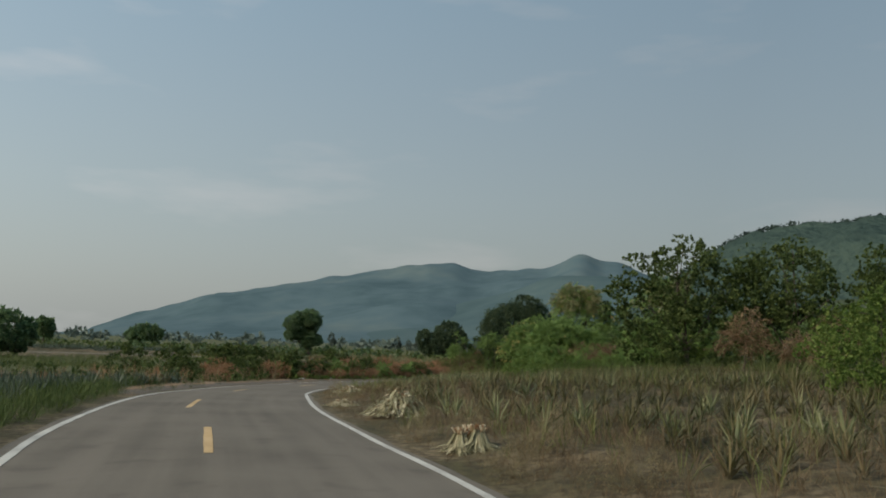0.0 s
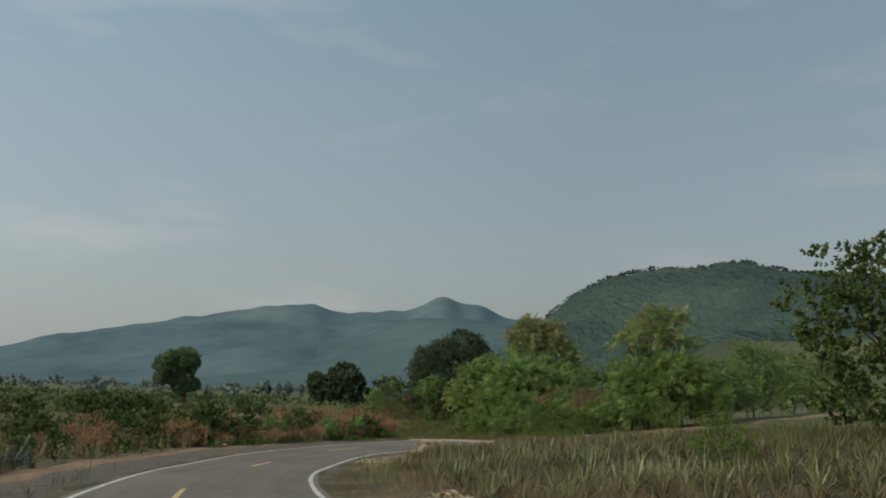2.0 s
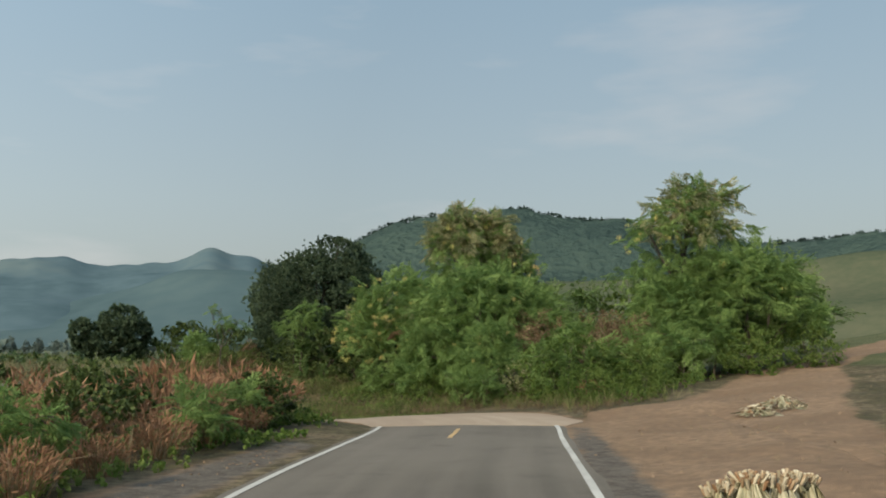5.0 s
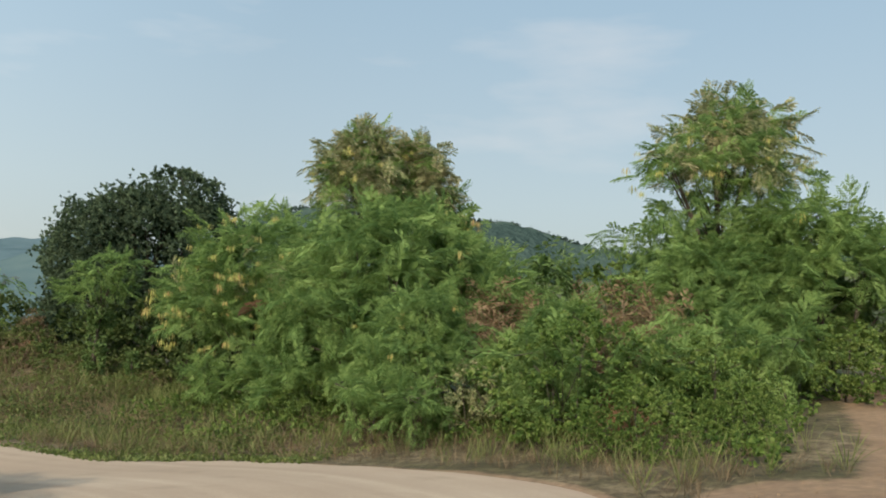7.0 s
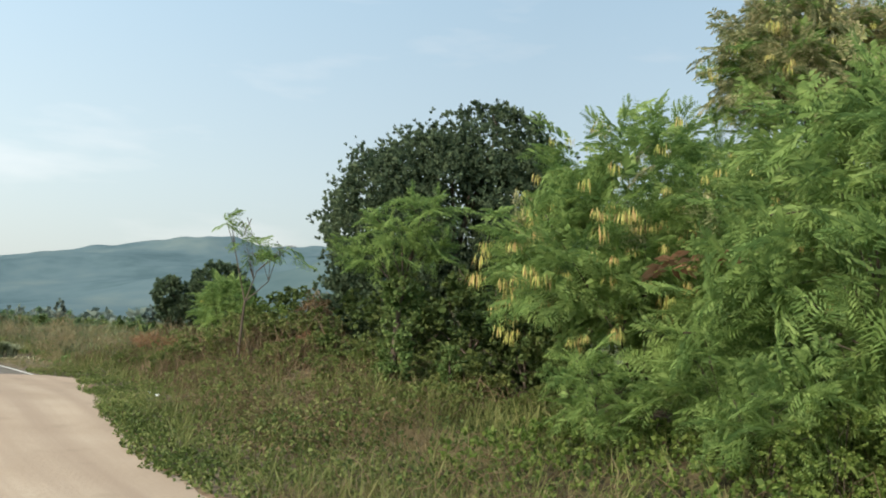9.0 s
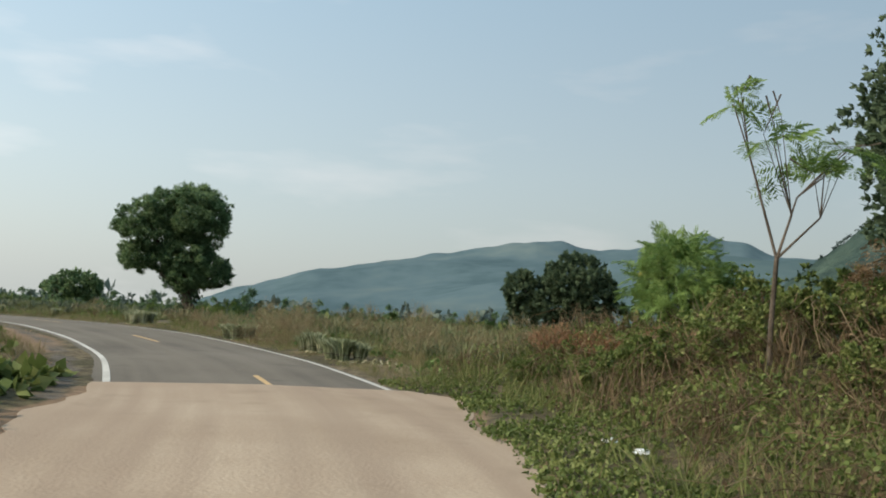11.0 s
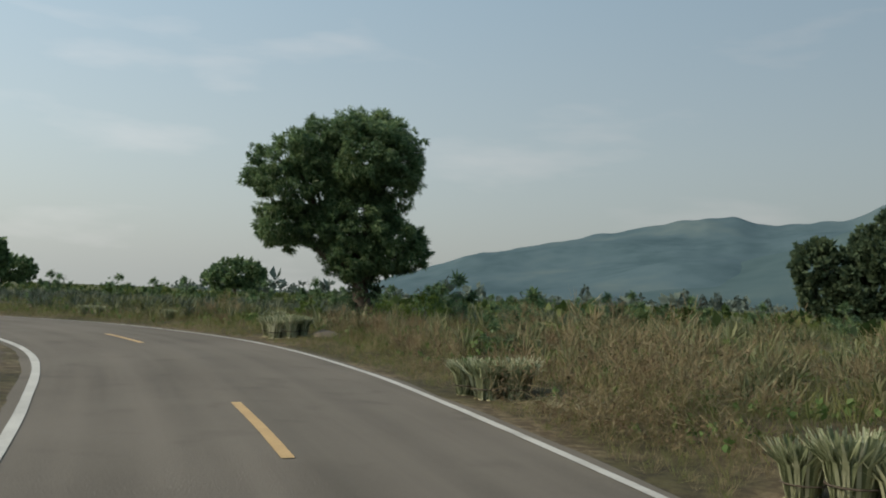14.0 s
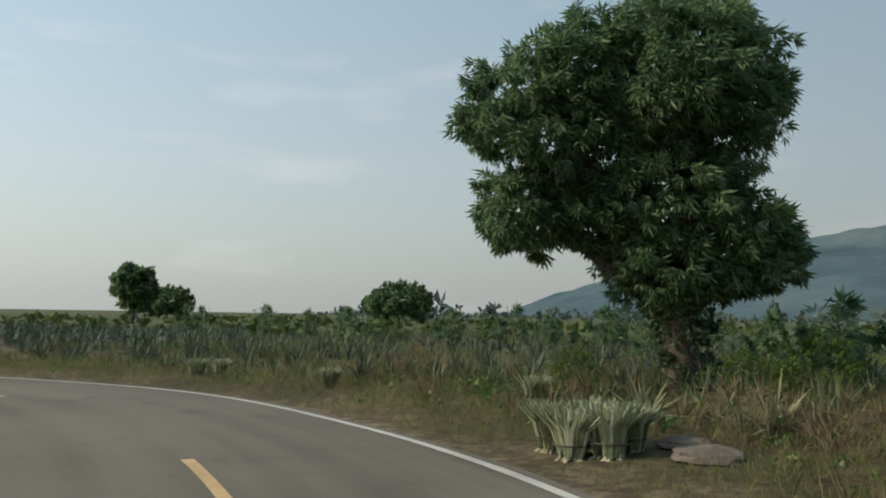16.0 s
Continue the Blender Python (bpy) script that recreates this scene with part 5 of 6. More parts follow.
scatter("green_grass", region(5200, START, D, 3.3, 30, 104, 3.2, 0.9, 0.9), GRASS, 0.3, 0.75, M_FIELD, "rough olive green grass", "grass", 104, 0.25)
scatter("green_grass", region(2600, START, (0.5, 62), 11, 46, 105, 6, 0.9), TUFTS, 0.6, 1.15, M_GREEN, "tall olive grass on the slope", "grass", 105, 0.25)
scatter("dry_grass", region(3500, (-7.2, 40), (0.4, 61.5), 4.2, 20, 109, 4.0, 0.8), TUFTS, 0.25, 0.55, M_TAN, "tan dry grass among the pineapples", "grass", 109, 0.3)
scatter("dry_grass", region(3500, START, D, 5.0, 18, 110, 4.6, 0.9), TUFTS, 0.25, 0.55, M_HAY, "brown dry grass among the pineapples", "grass", 110, 0.3)
# tall plume grass clumps
def plume_clump(xy, seed, label):
    z = float(land([xy])[0])
    t = thing("plume_grass", (*xy, z), label, "grass clump", "plume grass clumps")
    put("stalks", np_mesh("stalks", *blade_template(90, seed, 0.006, 0.95, 0.7, 0.45)), M_RED, t, kind="stuff")
    g = np.random.default_rng(seed + 5)
    a, r, h = g.uniform(0, 6.28, 700), np.sqrt(g.random(700)), g.uniform(0.4, 1.0, 700)
    p = np.stack([np.cos(a) * r * (0.35 + 0.4 * h), np.sin(a) * r * (0.35 + 0.4 * h), h * (1 - 0.4 * r)], -1)
    d = np.stack([np.cos(a) * r, np.sin(a) * r, np.full(700, 1.0)], -1) + g.normal(0, 0.5, (700, 3))
    put("seed_fluff", np_mesh("seed_fluff", *spread(leaf_template(0.16, 0.01, 0.1), p, frames(d, g.normal(size=(700, 3))), g.uniform(0.09, 0.2, 700))), M_RED, t, "feathery reddish seed heads", kind="stuff")
    put("leaf_blades", np_mesh("leaf_blades", *blade_template(70, seed + 1, 0.012, 1.4, 0.7, 0.45)), M_TAN, t, kind="stuff")
    t.scale = (1.7, 1.7, 1.7)
    return t


clump = plume_clump((-0.5, 72.6), 61, "tall reddish plume grass clump gone to seed")
g = np.random.default_rng(62)
for x, y, k in ((-6.4, 57.4, 0.7), (-5.5, 59.2, 0.75), (-4.6, 60.9, 0.7), (-3.5, 63.0, 0.75), (-2.4, 65.2, 0.85), (-1.7, 67.2, 0.8), (-8.3, 55.2, 0.65), (-7.2, 57.9, 0.7), (-9.6, 53.2, 0.7), (-1.2, 69.0, 0.8), (-5.2, 61.8, 0.8), (-3.9, 64.4, 0.8), (-0.7, 72.2, 1.55), (-0.3, 74.6, 1.6), (-1, 70.4, 1.5), (-2.2, 68, 1.6), (-3, 67, 1.3), (-4, 64.6, 1.5), (-6.2, 61.6, 1.5), (-7.4, 60.4, 1.3), (-8.4, 57.8, 1.5), (-10, 54.8, 1.4),
                (-12.6, 51.6, 1.3), (-3.4, 65.4, 1.1), (-6.8, 59.4, 1.0), (-3.2, 69.8, 1.6), (-6.4, 64.8, 1.6), (-11.4, 58, 1.4), (-13.4, 54.4, 1.3), (-5.2, 71, 1.4), (-9.2, 66.4, 1.4),
                (10.2, 72, 0.8), (13.4, 76.2, 1.3), (14.2, 79.2, 1.4), (1.4, 97.6, 0.8), (2.9, 96.4, 0.8), (3.8, 93.8, 0.8)):
    again(clump, (x, y), g.uniform(0, 6.28), k * g.uniform(0.7, 1.15))
# soft dry weed bushes on the verges
weed_lobes = [(0, 0, 0.42, 0.62, 0.58, 0.42), (0.4, 0.1, 0.3, 0.45, 0.4, 0.32), (-0.4, -0.1, 0.32, 0.45, 0.45, 0.34), (0.05, 0, 0.72, 0.35, 0.35, 0.3)]
weed_z = float(land([(-8.6, 108.3)])[0])
weed = thing("dry_weed_bush", (-8.6, 108.3, weed_z), "soft tan dry weed bush on the verge", "dry bush", "dry weed bushes")
put("stem_tuft", np_mesh("stem_tuft", *crown(weed_lobes, 1300, leaf_template(0.035, 0.01, -0.1), 0.19, 181, -0.35, 0.6, 0.3, 0.3)), M_TAN, weed, kind="stuff")
put("seed_fluff", np_mesh("seed_fluff", *crown(weed_lobes, 700, leaf_template(0.3, 0.02, 0.1), 0.05, 182, 0.0, 0.8, 0.75, 0.35)), M_HAY, weed, "brown seed heads", kind="stuff")
g = np.random.default_rng(183)
for x, y, k in ((-7.9, 107.7, 1.1), (-9.1, 108.9, 1.2), (-8.2, 109.3, 1.1), (-3.4, 103.2, 1.0), (-3.9, 105.4, 1.2), (-2.6, 105.0, 1.1), (-12.2, 113.2, 0.8), (-13.8, 115.6, 0.8), (-5.9, 108.6, 1.0), (-7.0, 110.6, 1.0),
                (-15.4, 118.2, 0.8), (-11.2, 115.6, 0.9), (-23.2, 125.2, 0.8), (-1.2, 101.2, 0.9), (-16.8, 120.0, 0.7), (-4.6, 110.4, 1.1), (-9.4, 114.6, 0.9),
                (1.0, 11.4, 0.55), (1.6, 12.8, 0.6), (-0.3, 15.6, 0.5), (0.6, 16.4, 0.55), (2.2, 10.0, 0.6), (-2.4, 23.4, 0.5), (-3.4, 29.6, 0.5), (-1.6, 28.2, 0.55), (-3.6, 33.2, 0.5), (-0.6, 22.2, 0.5)):
    again(weed, (x, y), g.uniform(0, 6.28), k)
# left of the road at the start: darker pineapples
scatter("pineapple_field", region(3900, START, (-7.2, 42), -4.6, -34, 106, 4.2, 1.1), PINES, 0.55, 0.85, M_PINE_DARK, "field of bluish green pineapple plants", "pineapple plants", 106, 0.1)
scatter("green_grass", region(5600, START, (-7.2, 40), -3.0, -6.5, 107, 2.95), GRASS, 0.3, 0.7, M_SCRUB, "dark green grass and weeds on the bank", "grass", 107, 0.3)
scatter("green_grass", region(1900, (-2, 9), F, -14, -60, 108, 8), TUFTS, 0.6, 1.2, M_GREEN, "rough grass and weeds across the lowland", "grass", 108, 0.25)
# scrub left of the road before the dip
scatter("reddish_grass", region(420, (-7.1, 37), (1.9, 76.5), -4.2, -15, 111, 4.2, 0.8, 0.95, 2.2), PLUMES, 0.7, 1.2, M_RED, "tall reddish plume grass gone to seed", "grass", 111, 0.12)
scatter("dry_grass", region(450, (-7.3, 37), (1.9, 76.5), -4.0, -13, 112, 3.6, 0.8, 0.9, 1.6), PLUMES, 0.5, 1.0, M_TAN, "dry broken stalks among the scrub", "grass", 112, 0.2)
scatter("weeds", region(1700, (-5.4, 49.5), (2.9, 73), -3.5, -5.0, 113, 3.4, 1.0, 0.95, 1.2), HERB, 0.05, 0.11, M_WEED, "leafy light green weeds along the road edge", "weeds", 113, 0.35, 0.18)
scatter("weeds", region(5200, (-7.1, 37), (1.9, 76.5), -4.6, -17, 114, 4.2, 0.8, 0.75, 2.5), HERB_SMALL, 0.07, 0.15, M_SCRUB, "green tangled scrub", "scrub", 114, 0.4, 0.2)
scatter("weeds", region(1400, (-7.3, 37), (1.9, 76.5), -6.0, -18, 115, 5.4, 0.8, 0.95, 2.0), HERB, 0.11, 0.22, M_SCRUB, "upper leaves of dark green scrub", "scrub", 115, 0.4, 0.5)
# thicket floor and creepers by the concrete stretch
scatter("creepers", region(16000, (2.4, 74.5), (-6, 98.5), 2.5, 5.8, 121, 2.5, 1.25, 0.55, 1.6), HERB_SMALL, 0.03, 0.065, M_VINE, "low green creepers beside the concrete", "creepers", 121, 0.35, 0.05)
# darker leaf colour here stands in for the tree shade at the thicket's foot
scatter("creepers", region(5000, (2.9, 73), (-0.8, 86), 4.2, 10.5, 122, 4.0, 1.0, 0.85, 1.2), HERB_SMALL, 0.03, 0.06, M_SCRUB, "tangled green vines on the bank, coloured darker for shade", "creepers", 122, 0.4, 0.22)
scatter("green_grass", region(1900, E1, (-6, 98.5), 3.3, 8, 123, 3.1, 1.0, 0.8), GRASS, 0.3, 0.75, M_FIELD, "long green grass under the thicket", "grass", 123, 0.3)
scatter("dry_grass", region(420, (-2.8, 90), (-6.4, 99.3), 4.2, 9.0, 124, 3.8, 1.0, 0.9, 1.5), PLUMES, 0.5, 1.1, M_HAY, "brown dead grass on the mound", "grass", 124, 0.35)
scatter("dry_grass", region(1300, E1, (0, 81.5), 3.0, 6.0, 125, 2.9), GRASS, 0.15, 0.42, M_HAY, "long grass along the thicket's foot", "grass", 125, 0.3)
under_xy = region(5500, (2.2, 65), (0, 81.5), 5.0, 12.0, 126, 4.6)
under_xy = under_xy[under_xy[:, 1] > 62.5 + 0.62 * under_xy[:, 0]]
scatter("weeds", under_xy, HERB, 0.05, 0.10, M_WEED, "leafy green undergrowth before the thicket", "undergrowth", 126, 0.4, 0.25)
# dead vines arching over the bank


def tangle(name, xy, mat, label, seed, tall, long):
    """Thin vines that arch and cross over one another."""
    g = np.random.default_rng(seed)
    z = land(xy)
    made = []
    for (x, y), h in zip(xy, z):
        a, l = g.uniform(0, 6.28), g.uniform(0.5, 1.0) * long
        t = np.linspace(0, 1, 6)
        p = np.stack([x + np.cos(a) * l * t, y + np.sin(a) * l * t, h + 0.05 + tall * g.uniform(0.5, 1.2) * np.sin(np.pi * (0.25 + 0.7 * t))], -1)
        p += g.normal(0, 0.05, p.shape)
        made.append(tube(p, np.full(6, g.uniform(0.003, 0.006)), 3))
    put(name, np_mesh(name, *join(made)), mat, None, label, "vines", kind="stuff")


tangle("dead_vines", region(700, (-0.5, 83), (-6.4, 99.3), 4.2, 8.5, 171, 3.9), M_HAY, "brown dead vines arching over the bank", 171, 0.45, 1.3)
tangle("dead_vines", region(160, (3.2, 73.5), (0, 81.5), 3.8, 6.0, 172, 3.6), M_HAY, "brown dead stems at the thicket's foot", 172, 0.5, 0.8)
scatter("vine_leaves", region(11000, (-0.5, 83), (-6.4, 99.3), 4.4, 9.5, 173, 4.2, 1.0, 0.8, 1.1), HERB_SMALL, 0.035, 0.07, M_VINE, "dark green vine leaves over dead stems", "creepers", 173, 0.5, 0.3)
scatter("vine_leaves", region(1700, (-0.5, 83), (-6.4, 99.3), 3.8, 9.0, 174, 3.6), HERB_SMALL, 0.03, 0.06, M_HAY, "withered brown vine leaves over the bank", "creepers", 174, 0.5, 0.28)
g = np.random.default_rng(176)
strip_t = g.random(2600)
brown_xy = np.stack([1.2 + 4.2 * strip_t, 91.0 - 8.2 * strip_t], -1) + g.normal(0, 0.42, (2600, 2))
scatter("dry_grass", brown_xy, TUFTS, 0.12, 0.32, M_TAN, "brown matted dead grass behind the creepers", "grass", 176, 0.6)
tall_t = g.random(150)
tall_xy = np.stack([4.2 + 2.2 * tall_t, 87.4 - 4.4 * tall_t], -1) + g.normal(0, 0.5, (150, 2))
scatter("green_grass", tall_xy, GRASS, 0.55, 1.0, M_FIELD, "tall grass with pale blades before the thicket", "grass", 177, 0.35)


def vine_heap(xy, seed, label):
    """A hump of dead stems roofed over by creeper leaves, open and dark below."""
    g = np.random.default_rng(seed)
    t = thing("vine_heap", (*xy, float(land([xy])[0]) - 0.02), label, "creepers", "vine heaps")
    stems = []
    for _ in range(46):
        a, b, l = g.uniform(0, 6.28), g.normal(0, 0.5), g.uniform(0.45, 0.85)
        u = np.linspace(0, 1, 6)
        w = l * (0.35 + 0.65 * u)
        p = np.stack([np.cos(a + b * u) * w, np.sin(a + b * u) * w, 0.62 * g.uniform(0.6, 1.1) * np.sin(np.pi * (0.3 + 0.7 * u))], -1)
        stems.append(tube(p + g.normal(0, 0.03, p.shape), np.full(6, g.uniform(0.004, 0.008)), 3))
    put("dead_stem", np_mesh("dead_stem", *join(stems)), M_HAY, t, "brown dead stems", kind="stuff")
    roof = [(0, 0, 0.5, 0.55, 0.5, 0.22), (0.35, 0.2, 0.38, 0.4, 0.4, 0.2), (-0.35, 0.1, 0.4, 0.4, 0.35, 0.2)]
    put("leaf_cover", np_mesh("leaf_cover", *crown(roof, 850, CLUMP, 0.06, seed + 1, 0.2, 0.6, 0.8, 0.3)), M_VINE, t, "small creeper leaves", kind="stuff")
    return t


hump = vine_heap((1.0, 95.0), 191, "dead stems roofed over by green creepers")
g = np.random.default_rng(192)
for x, y, k in ((0.2, 96.4, 0.9), (1.9, 94.7, 1.05), (2.9, 94.2, 1.1), (3.2, 92.6, 1.0), (4.1, 92.4, 1.1), (3.9, 90.6, 0.95), (4.9, 90.4, 1.15), (5.2, 88.6, 1.0), (6.1, 87.2, 1.1), (6.2, 89.6, 1.3), (2.4, 96.0, 1.2), (6.7, 85.4, 0.9), (-0.6, 98.0, 0.8), (4.0, 94.6, 1.2)):
    again(hump, (x, y), g.uniform(0, 6.28), k)
post_z = float(land([(5.55, 86.9)])[0])
stump = thing("vine_pillar", (5.55, 86.9, post_z), "short dead stem wrapped in bright green vine", "creepers")
put("stem", np_mesh("stem", *tube([(0, 0, -0.03), (0.03, 0.01, 0.5), (0, 0, 0.95)], [0.03, 0.025, 0.015], 6), True), M_BARK, stump)
put("leaf_cover", np_mesh("leaf_cover", *crown([(0, 0, 0.3, 0.12, 0.12, 0.3), (0.02, 0, 0.75, 0.14, 0.14, 0.25), (0, 0, 1.0, 0.18, 0.18, 0.1)], 240, CLUMP, 0.065, 193, 0.8, 0.5, 0.6, 0.3)), M_BUSH, stump, "hanging vine leaves", kind="stuff")
for x, y, k in ((0.3, 98.6, 0.7), (-0.5, 99.6, 0.75), (1.3, 98.0, 0.6)):
    again(clump, (x, y), g.uniform(0, 6.28), k, "rusty plume grass clump at the end of the bank")
# field on the right past the bend
scatter("dry_grass", region(2800, (-5.6, 98), H, 2.95, 9, 131, 2.95, 1.2, 0.85, 1.6), TUFTS, 0.2, 0.42, M_TAN, "straw-coloured verge grass past the bend", "grass", 131, 0.3, low_edge=True)
scatter("reddish_grass", region(300, (-5.6, 98), H, 4.5, 14, 132, 4, 1.0, 0.95, 2.4), PLUMES, 0.3, 0.5, M_HAY, "reddish seeding grass in the field", "grass", 132, 0.25, low_edge=True)
scatter("green_grass", region(8500, (-5.6, 98), H, 3.6, 40, 133, 3.4, 1.0, 0.75, 3.0), GRASS, 0.3, 0.62, M_FIELD, "soft olive green field grass", "grass", 133, 0.25, low_edge=True)
scatter("pineapple_field", region(3900, (-5.6, 98), H, 5.2, 38, 134, 4.6, 1.2, 0.7, 3.5), PINES, 0.33, 0.6, M_PINE, "ragged pineapple plants in the field", "pineapple plants", 134, 0.15)
scatter("green_grass", region(10000, (-5.6, 98), H, 3.1, 13, 151, 3.0, 1.0, 0.85, 1.8), TUFTS, 0.22, 0.48, M_FIELD, "low yellow-green grass on the verge", "grass", 151, 0.35, low_edge=True)
scatter("weeds", region(4200, (-5.6, 98), H, 3.6, 14, 152, 3.4, 1.0, 0.75, 1.4), HERB_SMALL, 0.05, 0.1, M_BUSH, "scattered green weeds in the field", "weeds", 152, 0.4, 0.15)
scatter("pineapple_field", region(260, (-5.6, 98), (-24, 120), 5.0, 14, 153, 5.0, 1.0, 0.95, 2.0), PINES, 0.55, 0.85, M_PINE_PALE, "pale green pineapple plants among the grass", "pineapple plants", 153, 0.15)
scatter("pineapple_field", region(1500, (-22, 118), (-64, 111), 5.0, 30, 135, 4.4), PINES, 0.45, 0.75, M_PINE_DARK, "dense dark pineapple rows beside the road", "pineapple plants", 135, 0.1)
scatter("pineapple_field", region(240, (-12, 107), (-28, 120.5), 4.2, 10, 155, 3.9, 1.0, 0.9, 1.8), PINES, 0.35, 0.6, M_HAY, "withered brown pineapple plants beside the verge", "pineapple plants", 155, 0.2)
scatter("dry_grass", region(620, (-6.3, 98.6), (-22, 118), 3.9, 9, 156, 3.6, 1.0, 1.05, 1.5), PLUMES, 0.3, 0.55, M_TAN, "soft tan seeding grass in patches", "grass", 156, 0.3)
g = np.random.default_rng(136)
far_xy = np.stack([g.uniform(-110, 45, 3000), g.uniform(118, 240, 3000)], -1)
far_xy = far_xy[to_line(far_xy)[1] > 25]
scatter("green_grass", far_xy, TUFTS, 0.5, 0.95, M_FIELD, "olive grass across the plain", "grass", 136, 0.25)
g = np.random.default_rng(146)
scrub_xy = np.stack([g.uniform(-95, 30, 1500), g.uniform(126, 215, 1500)], -1)
scrub_xy = scrub_xy[(to_line(scrub_xy)[1] > 14) & (wave(scrub_xy, 6.0, 4) > -0.1)]
scatter("field_scrub", scrub_xy, HERB, 0.35, 0.75, M_SCRUB, "low dark green scrub across the field", "scrub", 146, 0.5, 0.25)
scatter("leaf_litter", region(5000, (-5.0, 97), H, 2.8, 6.2, 137, 2.8, 1.3), TUFTS, 0.08, 0.22, M_TAN, "short dry grass and leaf litter along the asphalt", "grass", 137, 0.5)
scatter("leaf_litter", region(5000, (-5.0, 97), H, 2.8, 5.5, 138, 2.8, 1.3), TUFTS, 0.08, 0.22, M_FIELD, "short green grass along the asphalt", "grass", 138, 0.5)
scatter("leaf_litter", region(4200, (-1, 5), D, 2.85, 5.5, 139, 2.85, 1.3), TUFTS, 0.06, 0.16, M_HAY, "short dry grass and leaf litter on the verge", "grass", 139, 0.5)
# inside the bend
scatter("dry_grass", region(3200, G, (-27, 121), -3.5, -9, 141, 3.3), TUFTS, 0.2, 0.5, M_TAN, "dry grass inside the bend", "grass", 141, 0.3)
scatter("weeds", region(2200, G, (-30, 122), -4.2, -11, 142, 3.9, 1.0, 0.9), HERB, 0.08, 0.2, M_VINE, "green weeds inside the bend", "weeds", 142, 0.4, 0.1)
scatter("green_grass", region(1800, (0.5, 80), (-30, 122), -8, -40, 143, 7), TUFTS, 0.5, 1.1, M_GREEN, "rough grass left of the bend", "grass", 143, 0.25)
scatter("weeds", region(700, (-0.5, 83), (-6.0, 98), -3.3, -6, 144, 3.1), HERB, 0.15, 0.35, M_VINE, "leafy weeds left of the concrete", "weeds", 144, 0.4, 0.1)
scatter("loose_stones", region(900, G, (-25, 120), -3.0, -5.6, 145, 2.9), [(np.array([(-0.5, -0.4, 0), (0.5, -0.5, 0), (0.4, 0.5, 0), (-0.4, 0.4, 0), (-0.2, -0.2, 0.5), (0.3, -0.2, 0.4), (0.2, 0.3, 0.45), (-0.2, 0.2, 0.55)]),
                                                                      np.array([(4, 5, 6, 7), (0, 1, 5, 4), (1, 2, 6, 5), (2, 3, 7, 6), (3, 0, 4, 7)]))], 0.02, 0.055, M_DIRT,
        "loose brown stones on the gravel", "stones", 145, 0.3)

g = np.random.default_rng(160)
pick = np.concatenate([SHOULDER, TRACK[:40], LEFT_DIRT])[g.integers(0, len(SHOULDER) + 40 + len(LEFT_DIRT), 700)]
stone_xy = pick[:, :2] + g.normal(0, 1, (700, 2)) * pick[:, 2:3] * 0.3
at, off = to_line(stone_xy)
stone_xy = stone_xy[np.abs(off) > np.where(off > 0, EDGE_R[at], EDGE_L[at]) + 0.1]
scatter("loose_stones", stone_xy, [(np.array([(-0.5, -0.4, 0), (0.5, -0.5, 0), (0.4, 0.5, 0), (-0.4, 0.4, 0), (-0.2, -0.2, 0.5), (0.3, -0.2, 0.4), (0.2, 0.3, 0.45), (-0.2, 0.2, 0.55)]),
                                    np.array([(4, 5, 6, 7), (0, 1, 5, 4), (1, 2, 6, 5), (2, 3, 7, 6), (3, 0, 4, 7)]))], 0.015, 0.045, M_DIRT, "loose stones on the dirt shoulder", "stones", 160, 0.3)
scatter("leaf_litter", stone_xy[:300] + g.normal(0, 0.4, (min(300, len(stone_xy)), 2)), TUFTS, 0.06, 0.18, M_TAN, "dry leaves and straw on the dirt", "litter", 161, 0.9)

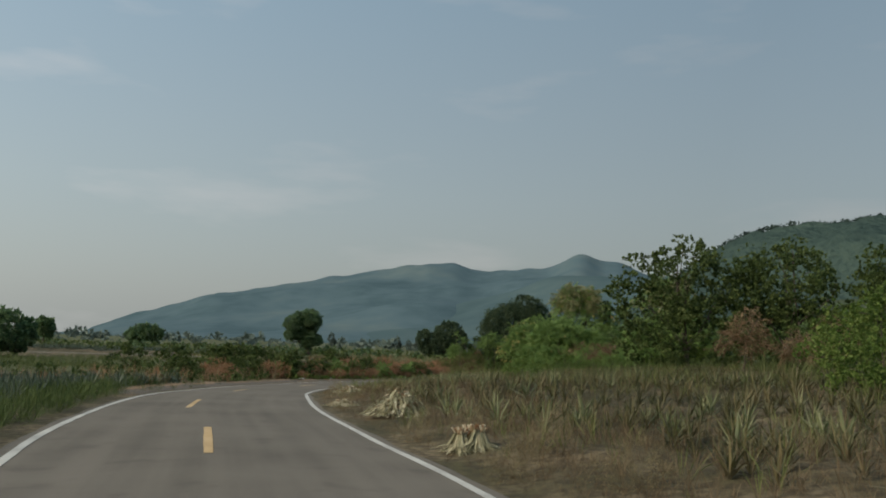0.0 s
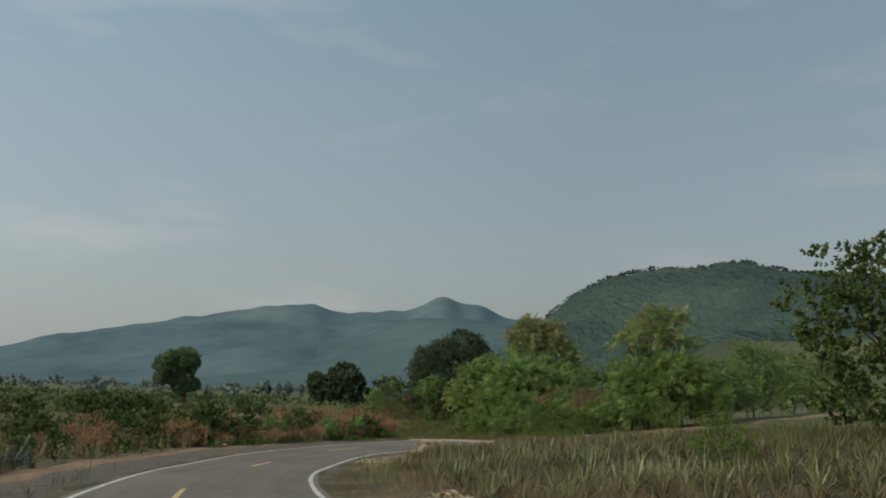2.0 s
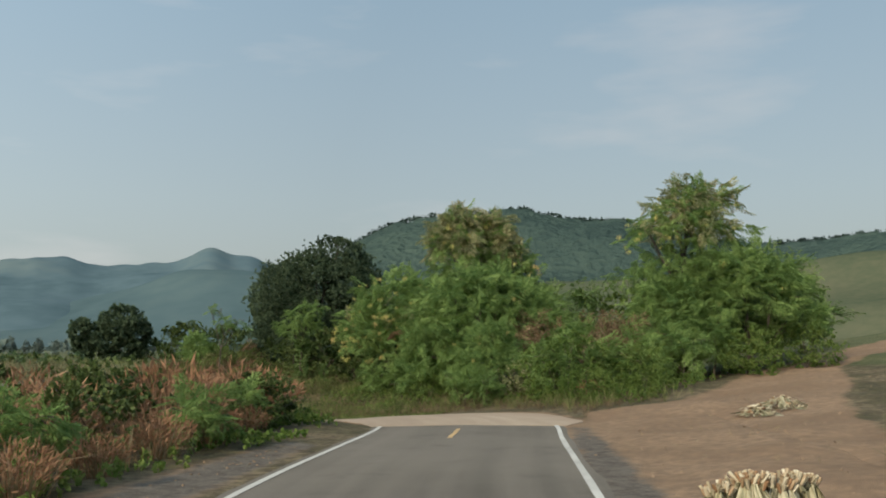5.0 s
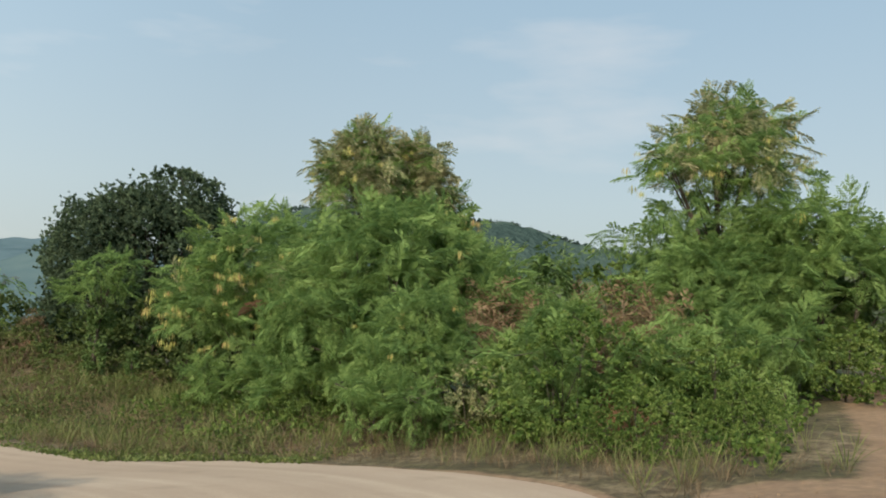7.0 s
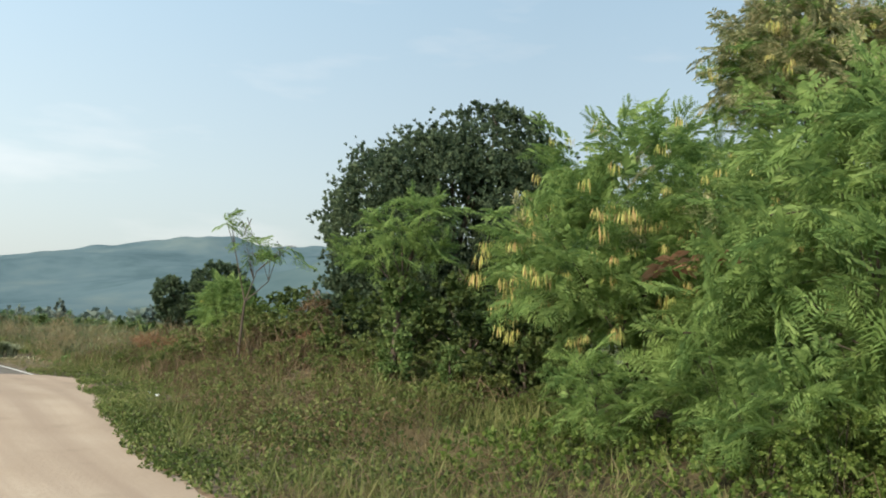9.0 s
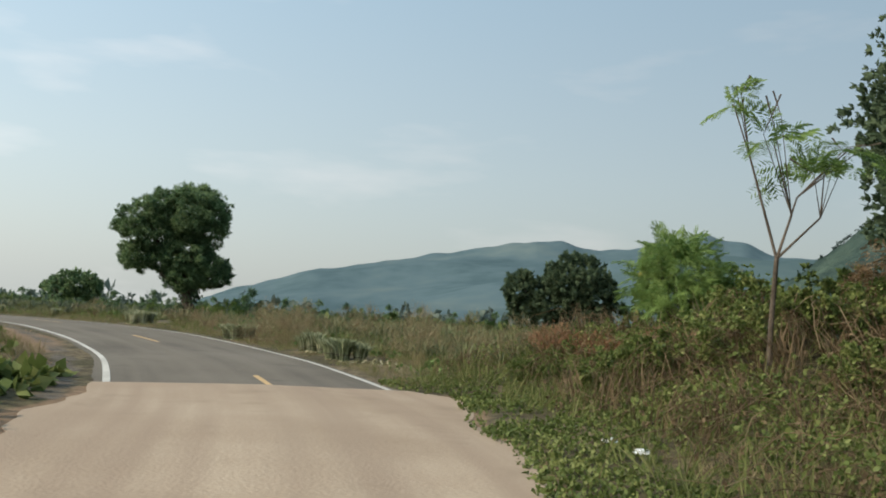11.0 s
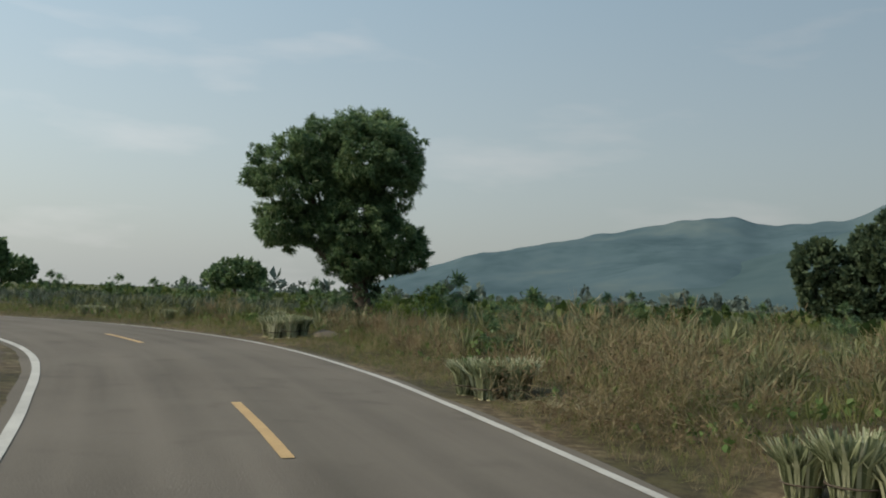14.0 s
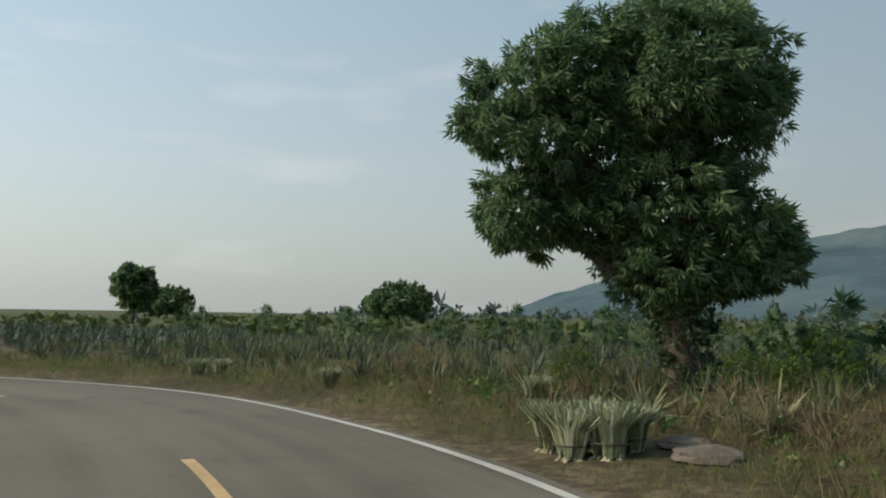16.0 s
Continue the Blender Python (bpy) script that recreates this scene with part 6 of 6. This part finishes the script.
# ---- sheaves of cut pineapple suckers by the road ----


def sheaf(xy, flipped, seed, label):
    """A tied sheaf: leaves up and butts down, or stood on its leaves."""
    g = np.random.default_rng(seed)
    z = float(land([xy])[0])
    t = thing("sucker_sheaf", (*xy, z), label, "plant bundle", "sheaves of pineapple suckers")
    leaf_v, leaf_f, butt_v, butt_f = [], [], [], []
    for k in range(38):
        a, r = g.uniform(0, 6.28), math.sqrt(g.random())
        o = np.array((math.cos(a), math.sin(a), 0.0))
        drop = g.uniform(0, 0.1) if flipped else 0.0
        neck = o * 0.14 * r + np.array((0, 0, (0.1 if flipped else 0.05) + drop))
        foot = o * 0.2 * r + np.array((0, 0, drop)) + np.append(g.normal(0, 0.02, 2), 0)
        butt = tube([foot, neck * 0.5 + foot * 0.5, neck], [0.022, 0.02, 0.014], 5)
        butt_v.append(butt[0])
        butt_f.append(butt[1] + sum(len(v) for v in butt_v[:-1]))
        for q in range(8):
            lean = o * ((0.06 + 0.26 * r * g.uniform(0.4, 1.2)) if flipped else (0.02 + 0.13 * r * g.uniform(0.3, 1.3))) + np.append(g.normal(0, 0.08, 2), 0)
            s = np.array((-o[1], o[0], 0)) * 0.016 + np.append(g.normal(0, 0.008, 2), 0)
            m = neck + lean * (0.4 if flipped else 0.3) + np.array((0, 0, 0.24 if flipped else 0.28))
            tip = neck + lean * (1.5 if flipped else 1.0) + np.array((0, 0, g.uniform(0.3, 0.44) + (0.0 if flipped else 0.08)))
            n = sum(len(v) for v in leaf_v)
            leaf_v.append(np.array([neck - s, neck + s, m + s, m - s, tip + s * 0.3, tip - s * 0.3]))
            leaf_f.append(np.array([(0, 1, 2, 3), (3, 2, 4, 5)]) + n)
    leaf_v, butt_v = np.concatenate(leaf_v), np.concatenate(butt_v)
    if flipped:
        for v in (leaf_v, butt_v):
            v[:, 2] = 0.58 - v[:, 2]
        leaf_v[:, 2] = np.maximum(leaf_v[:, 2], 0.01)
    put("foliage", np_mesh("foliage", leaf_v, np.concatenate(leaf_f)), M_CUT_GREEN if not flipped else M_CUT, t, "sword-shaped leaves", kind="stuff")
    put("sheaf_base", np_mesh("sheaf_base", butt_v, np.concatenate(butt_f), True), M_BUTT if flipped else M_CUT, t, "pale cut butts", kind="stuff")
    if flipped:
        return t
    a = np.linspace(0, 2 * np.pi, 13)
    ring = np.stack([0.19 * np.cos(a), 0.19 * np.sin(a), np.full(13, 0.18)], -1)
    put("string", np_mesh("string", *tube(ring, np.full(13, 0.008), 5), True), M_BARK, t, "dark tying string")
    return t


up = sheaf((-6.8, 105.7), False, 1, "upright tied sheaf of pale green pineapple suckers")
down = sheaf((-0.45, 53.05), True, 2, "tied sheaf of cut suckers standing on its leaves")
g = np.random.default_rng(150)
for x, y, k in ((-7.1, 105.95, 0.85), (-6.5, 105.6, 0.85), (-5.85, 103.85, 1.0), (-5.45, 103.5, 1.05), (-5.08, 103.65, 0.9), (-5.55, 104.05, 0.95), (-5.2, 104.1, 0.9), (-10.9, 110.55, 0.95), (-10.55, 110.2, 1.0),
                (-10.2, 110.35, 0.95), (-10.6, 110.8, 0.9), (-10.25, 110.8, 0.95), (-18.65, 119.6, 1.05), (-18.3, 119.25, 1.05), (-17.9, 119.3, 1.1), (-18.25, 119.8, 1.05), (-17.8, 119.7, 1.0), (-20.0, 122.6, 0.8),
                (-29.2, 125.6, 0.8), (-28.7, 125.8, 0.8), (-25.0, 124.6, 0.8)):
    again(up, (x, y), g.uniform(0, 6.28), k)
down.scale = (0.85, 0.85, 0.85)
for x, y, k in ((-0.68, 53.2, 0.78), (-0.18, 53.0, 0.85), (0.09, 53.15, 0.85), (-0.33, 53.35, 0.78), (-0.03, 53.45, 0.8), (0.35, 53.2, 0.75), (0.52, 53.4, 0.68), (0.36, 14.0, 0.72), (0.62, 13.95, 0.75), (0.5, 14.2, 0.7)):
    again(down, (x, y), g.uniform(0, 6.28), k)


def heap(xy, n, seed, size, label, tall=0.42, stubs=0, long=0.3):
    """A loose heap of cut suckers: leaves splayed outwards, pale butts on top."""
    g = np.random.default_rng(seed)
    z = float(land([xy])[0])
    t = thing("sucker_heap", (*xy, z), label, "plant heap", "heaps of cut suckers")

    def dome(count):
        r = np.sqrt(g.random(count)) * size
        a = g.uniform(0, 6.28, count)
        up = (size * tall) * (1 - (r / size) ** 1.6) * g.uniform(0.55, 1, count) + 0.03
        return r, a, np.stack([r * np.cos(a), r * np.sin(a) * 0.75, up], -1)

    r, a, p = dome(n)
    b = a + g.normal(0, 0.5, n)
    d = np.stack([np.cos(b), np.sin(b), g.normal(-0.45, 0.3, n)], -1)
    v = spread(leaf_template(0.13, 0.02, 0.15), p, frames(d), long * g.uniform(0.5, 1.2, n))
    v[0][:, 2] = np.maximum(v[0][:, 2], 0.008)
    put("leaf_pile", np_mesh("leaf_pile", *v), M_CUT, t, kind="stuff")
    if stubs:
        r, a, p = dome(stubs)
        b = a + g.normal(0, 1.0, stubs)
        d = np.stack([np.cos(b), np.sin(b), g.normal(0.2, 0.35, stubs)], -1)
        stub = tube([(-0.5, 0, 0), (0, 0, 0.03), (0.5, 0, 0)], [0.2, 0.17, 0.1], 5)
        put("butt_pile", np_mesh("butt_pile", *spread(stub, p, frames(d), g.uniform(0.06, 0.12, stubs)), True), M_BUTT, t, "pale and orange cut butts", kind="stuff")
    return t


heap((8.1, 62.1), 130, 1, 0.4, "loose heap of pale cut suckers on the dirt", 0.6, 50)
heap((9.4, 62.7), 240, 2, 0.6, "loose heap of pale cut suckers on the dirt", 0.5, 60)
heap((-0.9, 20.4), 420, 3, 0.62, "splayed heap of cut suckers with orange butts", 1.0, 110, 0.4)
heap((-2.6, 24.8), 190, 9, 0.4, "low bleached heap of cut suckers on the verge", 0.55, 50)
heap((-3.1, 31.8), 220, 4, 0.5, "low bleached heap of cut suckers on the verge", 0.5, 60)
heap((-0.1, 52.35), 70, 5, 0.5, "pale cut leaves fallen beside standing sheaves", 0.15, 30, 0.25)
heap((-2.7, 46.6), 260, 6, 0.75, "scattered pale cut leaves on the verge", 0.25, 40)
heap((-4.5, 103.0), 70, 7, 0.8, "scattered cut leaves on the verge", 0.2)
heap((-9.4, 109.9), 60, 8, 0.45, "scattered cut leaves on the verge", 0.2)

# earth mound beside the mango and scraps of litter


def lump(name, xy, size, mat, label, category, seed, group=""):
    bm = bmesh.new()
    bmesh.ops.create_icosphere(bm, subdivisions=3, radius=1.0)
    for v in bm.verts:
        v.co *= 1 + 0.28 * noise.noise(v.co * 1.6 + Vector((seed, 0, 0))) + 0.1 * noise.noise(v.co * 5)
        v.co = Vector((v.co.x * size[0], v.co.y * size[1], max(v.co.z, -0.2) * size[2]))
    me = bpy.data.meshes.new(name)
    bm.to_mesh(me)
    bm.free()
    ob = put(name, me, mat, None, label, category, group)
    ob.location = (*xy, float(land([xy])[0]) + 0.02)
    return ob


lump("concrete_slab", (-16.9, 119.3), (0.42, 0.28, 0.12), M_CONCRETE, "grey-brown broken concrete slab on the verge", "concrete slab", 3)
lump("concrete_slab", (-17.2, 119.9), (0.32, 0.24, 0.1), M_CONCRETE, "small broken concrete slab on the verge", "concrete slab", 5)
for k, (x, y) in enumerate(((-8.7, 59.6), (-9.5, 59.2), (-9.1, 60.6), (0.1, 92.5), (0.35, 91.7), (-6.9, 57.8), (-8.6, 55.6), (-8.3, 55.1))):
    lump("litter", (x, y), (0.1, 0.07, 0.045), M_LITTER, "crumpled white plastic litter on the ground", "litter", 10 + k, "roadside litter")
